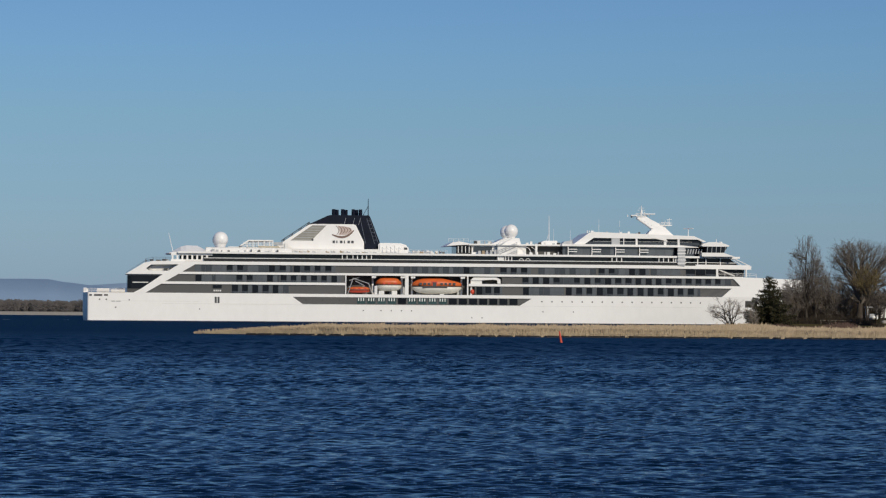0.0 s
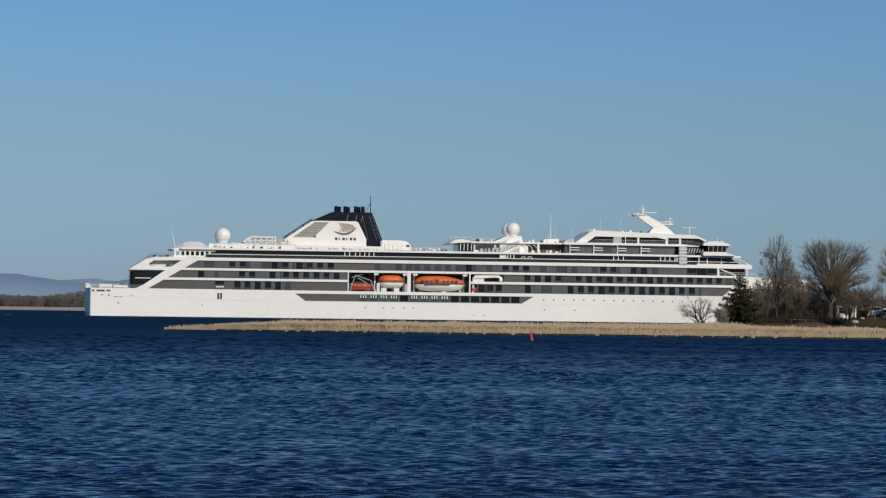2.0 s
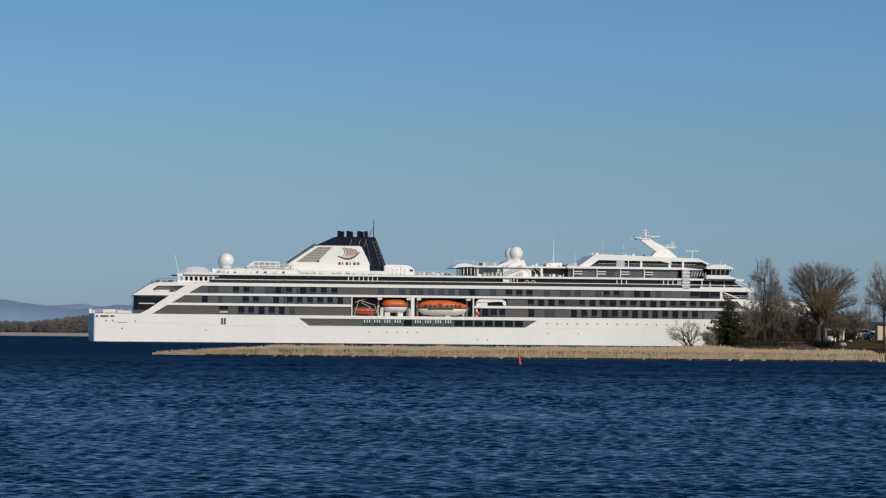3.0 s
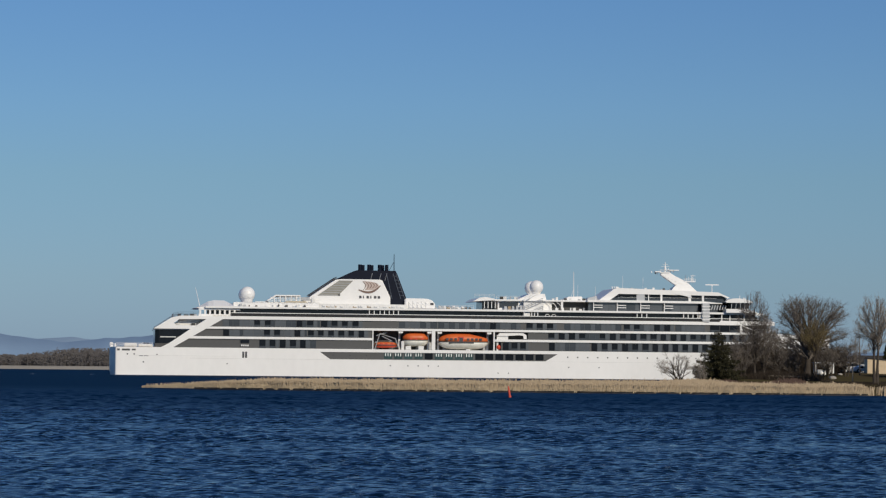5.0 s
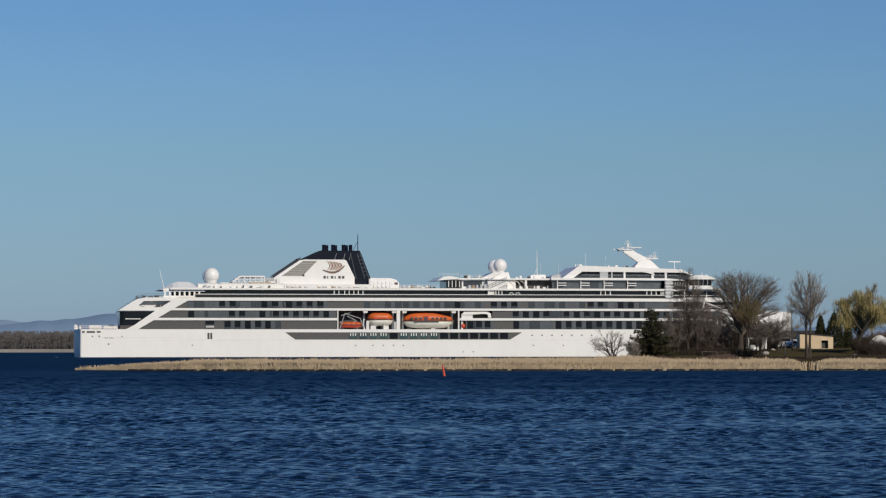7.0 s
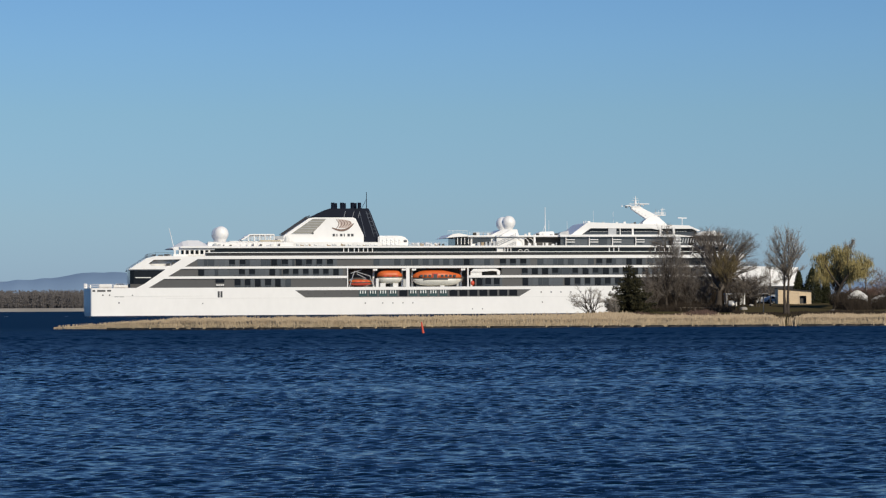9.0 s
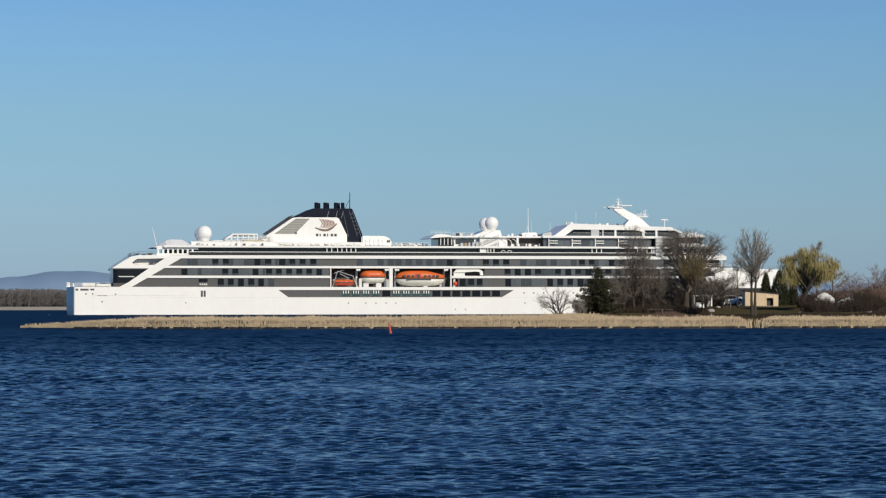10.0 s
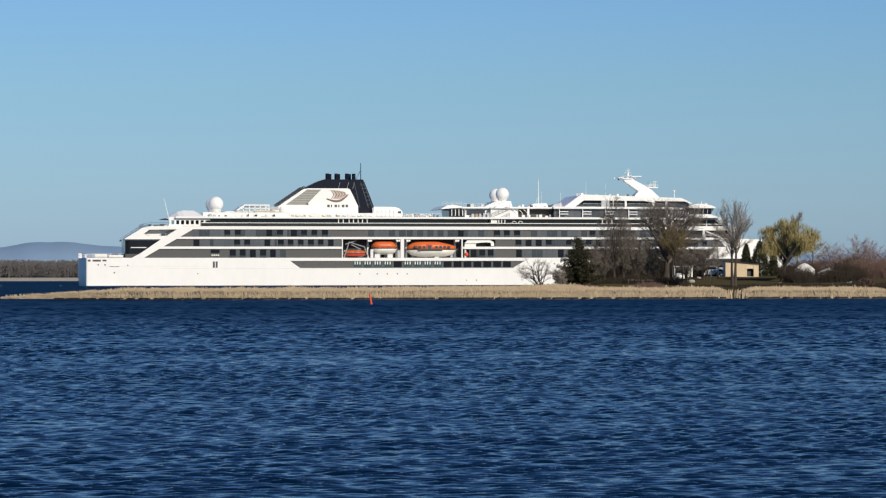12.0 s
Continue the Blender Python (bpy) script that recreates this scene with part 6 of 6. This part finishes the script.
def shed(x, y):
    """Cream shed with a shallow pent roof and an open doorway."""
    z = ground_z(x + 2, y)
    ob = thing("garden_shed", "cream clapboard shed with flat roof and open doorway", "shed", m=pose(x, y, z - 0.1, 0, 0, -4))
    bm = bmesh.new()
    for xa, xb, za, zb in ((0.0, 2.88, 0.0, 1.98), (2.88, 3.78, 1.25, 1.9), (3.78, 4.45, 0.0, 1.78), (2.88, 3.78, 0.0, 0.14)):
        slope = 0.085
        hexa(bm, [(xa, 0, za), (xb, 0, za), (xb, 0.1, za), (xa, 0.1, za), (xa, 0, 2.15 - slope * xa), (xb, 0, 2.15 - slope * xb), (xb, 0.1, 2.15 - slope * xb), (xa, 0.1, 2.15 - slope * xa)] if za == 0.0 and zb > 1
             else [(xa, 0, za), (xb, 0, za), (xb, 0.1, za), (xa, 0.1, za), (xa, 0, zb), (xb, 0, zb), (xb, 0.1, zb), (xa, 0.1, zb)])
    part("front_wall", bm, CREAM_WALL, ob)
    for xa in (0.0, 4.35):
        bm = bmesh.new()
        box(bm, xa, xa + 0.1, 0.1, 3.4, 0.0, 2.1 - 0.085 * xa)
        part("side_wall", bm, CREAM_WALL, ob)
    bm = bmesh.new()
    box(bm, 0.1, 4.35, 3.3, 3.4, 0.0, 1.75)
    part("back_wall", bm, CREAM_WALL, ob)
    bm = bmesh.new()
    hexa(bm, [(-0.15, -0.2, 2.17), (4.6, -0.2, 1.77), (4.6, 3.6, 1.77), (-0.15, 3.6, 2.17), (-0.15, -0.2, 2.27), (4.6, -0.2, 1.87), (4.6, 3.6, 1.87), (-0.15, 3.6, 2.27)])
    part("roof", bm, DARK_ROOF, ob)
    for i in range(8):
        bm = bmesh.new()
        zz = 0.2 + 0.22 * i
        box(bm, 0.02, 2.86, -0.02, 0.0, zz, zz + 0.2)
        part("board", bm, CREAM_WALL, ob)
    bm = bmesh.new()
    box(bm, 2.75, 2.88, -0.06, 0.1, 0.0, 1.9)
    box(bm, 3.78, 3.9, -0.06, 0.1, 0.0, 1.85)
    box(bm, 2.88, 3.78, -0.06, 0.1, 1.2, 1.32)
    part("door_frame", bm, CREAM_WALL, ob)
    bm = bmesh.new()
    box(bm, 2.9, 3.76, 0.5, 0.6, 0.0, 1.2)
    part("stored_crate", bm, SHADE_DECK, ob)


shed(63.35, 345)


def garage(x, y):
    z = ground_z(x, y)
    ob = thing("garage", "low garage with dark shingle gable roof", "garage", m=pose(x, y, z - 0.1))
    bm = bmesh.new()
    box(bm, 0, 6.2, 0, 6, 0, 1.6)
    part("wall", bm, DARK_ROOF, ob)
    bm = bmesh.new()
    prism(bm, [(-0.3, 1.55), (6.5, 1.55), (6.5, 1.7), (5.6, 2.6), (0.9, 2.6), (-0.3, 1.7)], -0.4, 6.4)
    part("roof", bm, DARK_ROOF, ob)
    bm = bmesh.new()
    box(bm, 0.5, 2.4, -0.06, 0.0, 0.1, 1.4)
    part("garage_door", bm, STEEL, ob)


garage(66.3, 372)


def car(name, x, y, turn, mat, label, length=4.4, tall=1.45):
    z = ground_z(x, y)
    ob = thing(name, label, "car", m=pose(x, y, z + 0.02, 0, 0, turn))
    k = tall / 1.45
    bm = bmesh.new()
    prism(bm, [(0, 0.3), (length, 0.3), (length, 0.62), (length - 0.2, 0.78 * k), (length - 1.1, 0.9 * k), (length - 1.75, tall), (1.2, tall), (0.35, 0.95 * k), (0.0, 0.9 * k)], -0.85, 0.85)
    bmesh.ops.bevel(bm, geom=bm.edges[:], offset=0.07, segments=2, affect="EDGES")
    part("body", bm, mat, ob)
    bm = bmesh.new()
    prism(bm, [(0.75, 0.95 * k), (length - 1.25, 0.95 * k), (length - 1.8, tall - 0.1), (1.25, tall - 0.1)], -0.87, 0.87)
    part("side_window", bm, DARK_GLASS, ob)
    for xx in (0.8, length - 0.8):
        for yy in (-0.8, 0.8):
            bm = bmesh.new()
            rod(bm, (xx, yy - 0.1, 0.32), (xx, yy + 0.1, 0.32), 0.32, sides=14)
            w = part("wheel", bm, TYRE, ob)
            bm = bmesh.new()
            rod(bm, (xx, yy - 0.12, 0.32), (xx, yy + 0.12, 0.32), 0.17, sides=10)
            part("rim", bm, STEEL, w)


car("parked_car", 60.6, 352, 12, CAR_SILVER, "silver car parked beside the shed", 4.2)
car("parked_car", 62.0, 349.2, 4, CAR_WHITE, "white car parked low beside the shed", 3.0, 1.1)


def post(x, y, h, label):
    ob = thing("mooring_post", label, "post", m=pose(x, y, ground_z(x, y) - 0.2))
    bm = bmesh.new()
    rod(bm, (0, 0, 0), (0.02, 0, h + 0.2), 0.075, 0.065, 8)
    part("shaft", bm, PLANK, ob)
    bm = bmesh.new()
    rod(bm, (0.02, 0, h + 0.2), (0.02, 0, h + 0.26), 0.1, 0.08, 8)
    part("cap", bm, PLANK, ob)


post(51.95, 292, 1.75, "slim weathered wooden post on the bank")


def porch(x, y):
    """A small open boat shelter on white posts with gear below."""
    ob = thing("boat_shelter", "small white-posted shelter with stored gear", "shelter", m=pose(x, y, ground_z(x + 1, y) - 0.05))
    for xx, yy in ((0, 0), (1.95, 0), (0, 1.6), (1.95, 1.6), (1.15, 0)):
        bm = bmesh.new()
        box(bm, xx, xx + (0.4 if xx > 1.5 else 0.16), yy, yy + 0.14, 0.0 if xx != 1.95 else 0.25, 1.6)
        part("corner_post", bm, WHITE_WORN, ob)
    bm = bmesh.new()
    box(bm, -0.15, 2.4, -0.2, 1.9, 1.55, 1.68)
    part("roof", bm, STEEL, ob)
    bm = bmesh.new()
    box(bm, 0.3, 1.1, 0.4, 1.2, 0, 0.75)
    bmesh.ops.bevel(bm, geom=bm.edges[:], offset=0.08, segments=1, affect="EDGES")
    part("crate", bm, STEEL, ob)
    bm = bmesh.new()
    ball(bm, (0.7, -0.2, 0.28), 0.28, 10, 7)
    part("float", bm, WHITE_WORN, ob)


porch(54.0, 330)


def bench(x, y, turn, long=2.2):
    ob = thing("picnic_bench", "low weathered plank bench on the lawn", "bench", "benches on the lawn", pose(x, y, ground_z(x, y), 0, 0, turn))
    for i in range(3):
        bm = bmesh.new()
        box(bm, 0, long, i * 0.2, i * 0.2 + 0.17, 0.42, 0.48)
        part("plank", bm, PLANK, ob)
    for xx in (0.2, long - 0.35):
        bm = bmesh.new()
        box(bm, xx, xx + 0.12, 0.05, 0.5, 0, 0.42)
        part("leg", bm, PLANK, ob)


bench(45.0, 299, 5)
bench(46.4, 301, -8, 1.8)
bench(43.2, 298, 12, 1.6)


def rock(x, y, s, seed):
    r = random.Random(seed)
    bm = bmesh.new()
    bmesh.ops.create_icosphere(bm, subdivisions=2, radius=s)
    for v in bm.verts:
        v.co *= 1 + 0.3 * noise.noise(v.co * (2.0 / s) + Vector((seed, 0, 0)))
        v.co.z *= 0.6
    ob = part("boulder", bm, STONE)
    ob.matrix_world = pose(x, y, ground_z(x, y) + s * 0.2, 0, 0, r.uniform(0, 360))
    tagged(ob, "pale grey boulder on the bank", "boulder", "boulders on the bank")


STONE = material("pale_stone", (0.36, 0.33, 0.29), 0.9, vary=0.25, scale=2, grain=8, bump=0.3)
for i, (x, y, s) in enumerate(((44.9, 302, 0.35), (47.4, 305, 0.3), (48.6, 303, 0.4), (52.6, 309, 0.45), (56.8, 328, 0.3), (69.8, 300, 0.35), (61.5, 300, 0.25),
                               (67.7, 271, 0.45), (68.6, 272.5, 0.6), (69.4, 270.5, 0.4), (68.3, 274, 0.5), (70.3, 273, 0.55), (71.2, 271, 0.5), (69.1, 276, 0.6))):
    rock(x, y, s, i)

# covered boats among the bushes
TARPAULIN = material("white_tarpaulin", (0.6, 0.59, 0.56), 0.7, vary=0.25, scale=1.2, grain=5, bump=0.4, depth=0.05)


def covered_boat(x, y, turn, half, high, label):
    """A boat on blocks under a taut white cover: ridged top, sagging folds, dark keel showing below."""
    ob = thing("covered_boat", label, "boat", "boats laid up for winter", pose(x, y, ground_z(x, y), 0, 0, turn))
    bm = bmesh.new()
    rings = []
    for i in range(13):
        f = i / 6 - 1
        wide = 1.05 * (1 - abs(f) ** 2.6 * 0.8)
        ridge = high * (1 - 0.32 * abs(f) ** 1.5) - 0.07 * (i % 2)
        rings.append([bm.verts.new((f * half, s * wide * w, z)) for s, w, z in ((-1, 0.82, 0.32), (-1, 1.0, 0.95), (-1, 0.55, 0.6 * ridge + 0.4), (1, 0.03, ridge), (1, 0.55, 0.6 * ridge + 0.4), (1, 1.0, 0.95), (1, 0.82, 0.32))])
    for r, q in zip(rings, rings[1:]):
        for j in range(7):
            bm.faces.new((r[j], q[j], q[(j + 1) % 7], r[(j + 1) % 7]))
    bm.faces.new(rings[0])
    bm.faces.new(rings[-1][::-1])
    part("cover", bm, TARPAULIN, ob)
    for f in (-0.55, 0.0, 0.5):
        bm = bmesh.new()
        box(bm, f * half - 0.15, f * half + 0.15, -0.6, 0.6, -0.1, 0.36)
        part("block", bm, BARK, ob)


covered_boat(68.2, 317.5, 3, 1.25, 2.3, "laid-up boat under a white cover among leafless bushes")
covered_boat(71.3, 317.5, -6, 1.4, 1.65, "laid-up boat under a white cover among leafless bushes")


def buoy(x, y):
    ob = thing("channel_buoy", "slim red spar buoy leaning in the water", "buoy", m=pose(x, y, 0, 0, -9, 0))
    bm = bmesh.new()
    rod(bm, (0, 0, -0.8), (0, 0, 0.55), 0.09, 0.085, 12)
    rod(bm, (0, 0, 0.55), (0, 0, 0.95), 0.085, 0.05, 12)
    bmesh.ops.remove_doubles(bm, verts=bm.verts, dist=0.001)
    part("spar", bm, BUOY_RED, ob)
    bm = bmesh.new()
    rod(bm, (0, 0, 0.02), (0, 0, 0.2), 0.11, 0.105, 12)
    part("collar", bm, BUOY_RED, ob)


buoy(9.25, 201.6)


# ---- broken foam behind the stern ----
def foam():
    r = random.Random(3)
    bm = bmesh.new()
    for i in range(35, 110):
        x, y = (-r.uniform(0.3, 26), r.uniform(-12.5, 9)) if i < 40 else (r.uniform(0, 60), -12.1) if i < 70 else (r.uniform(0.3, 9), -r.uniform(11.9, 12.6))
        l, w = r.uniform(0.2, 0.8), r.uniform(0.1, 0.3)
        k = [bm.verts.new((x + math.cos(a) * l * r.uniform(0.6, 1), y + math.sin(a) * w, -0.25)) for a in [j * math.pi / 4 for j in range(8)]]
        top = bm.verts.new((x, y, -0.25 + 0.12 * r.uniform(0.4, 1)))
        for j in range(8):
            bm.faces.new((k[j], k[(j + 1) % 8], top))
    return tagged(part("wake_foam", bm, FOAM), "thin broken foam along the ship's stern", "foam", kind="stuff")


FOAM = material("foam", (0.26, 0.31, 0.37), 0.7, vary=0.3, scale=1.0, grain=6, bump=0)
wake = foam()


def motions():
    turn = 5.825
    c, s = math.cos(radians(turn)), math.sin(radians(turn))
    course = [(t / 2, pose(-96.36 + 4.2525 * t / 2 * c, 708.76 + 4.2525 * t / 2 * s, 0, 0, 0, turn)) for t in range(25)]
    walk(ship, course)
    walk(wake, course)
    # the bow radar turns once in 2.12 s; it is end-on to the viewer at 0.2 s
    walk(radar_scanner, [(0.25 * k, pose(165.2, -3, 26.1, 0, 0, 90 - 180 * (0.25 * k - 0.2) / 1.06)) for k in range(49)])
    # the ripples run slowly towards the near shore
    walk(water, [(t, pose(-0.12 * t, -0.42 * t, 0)) for t in range(13)])


motions()
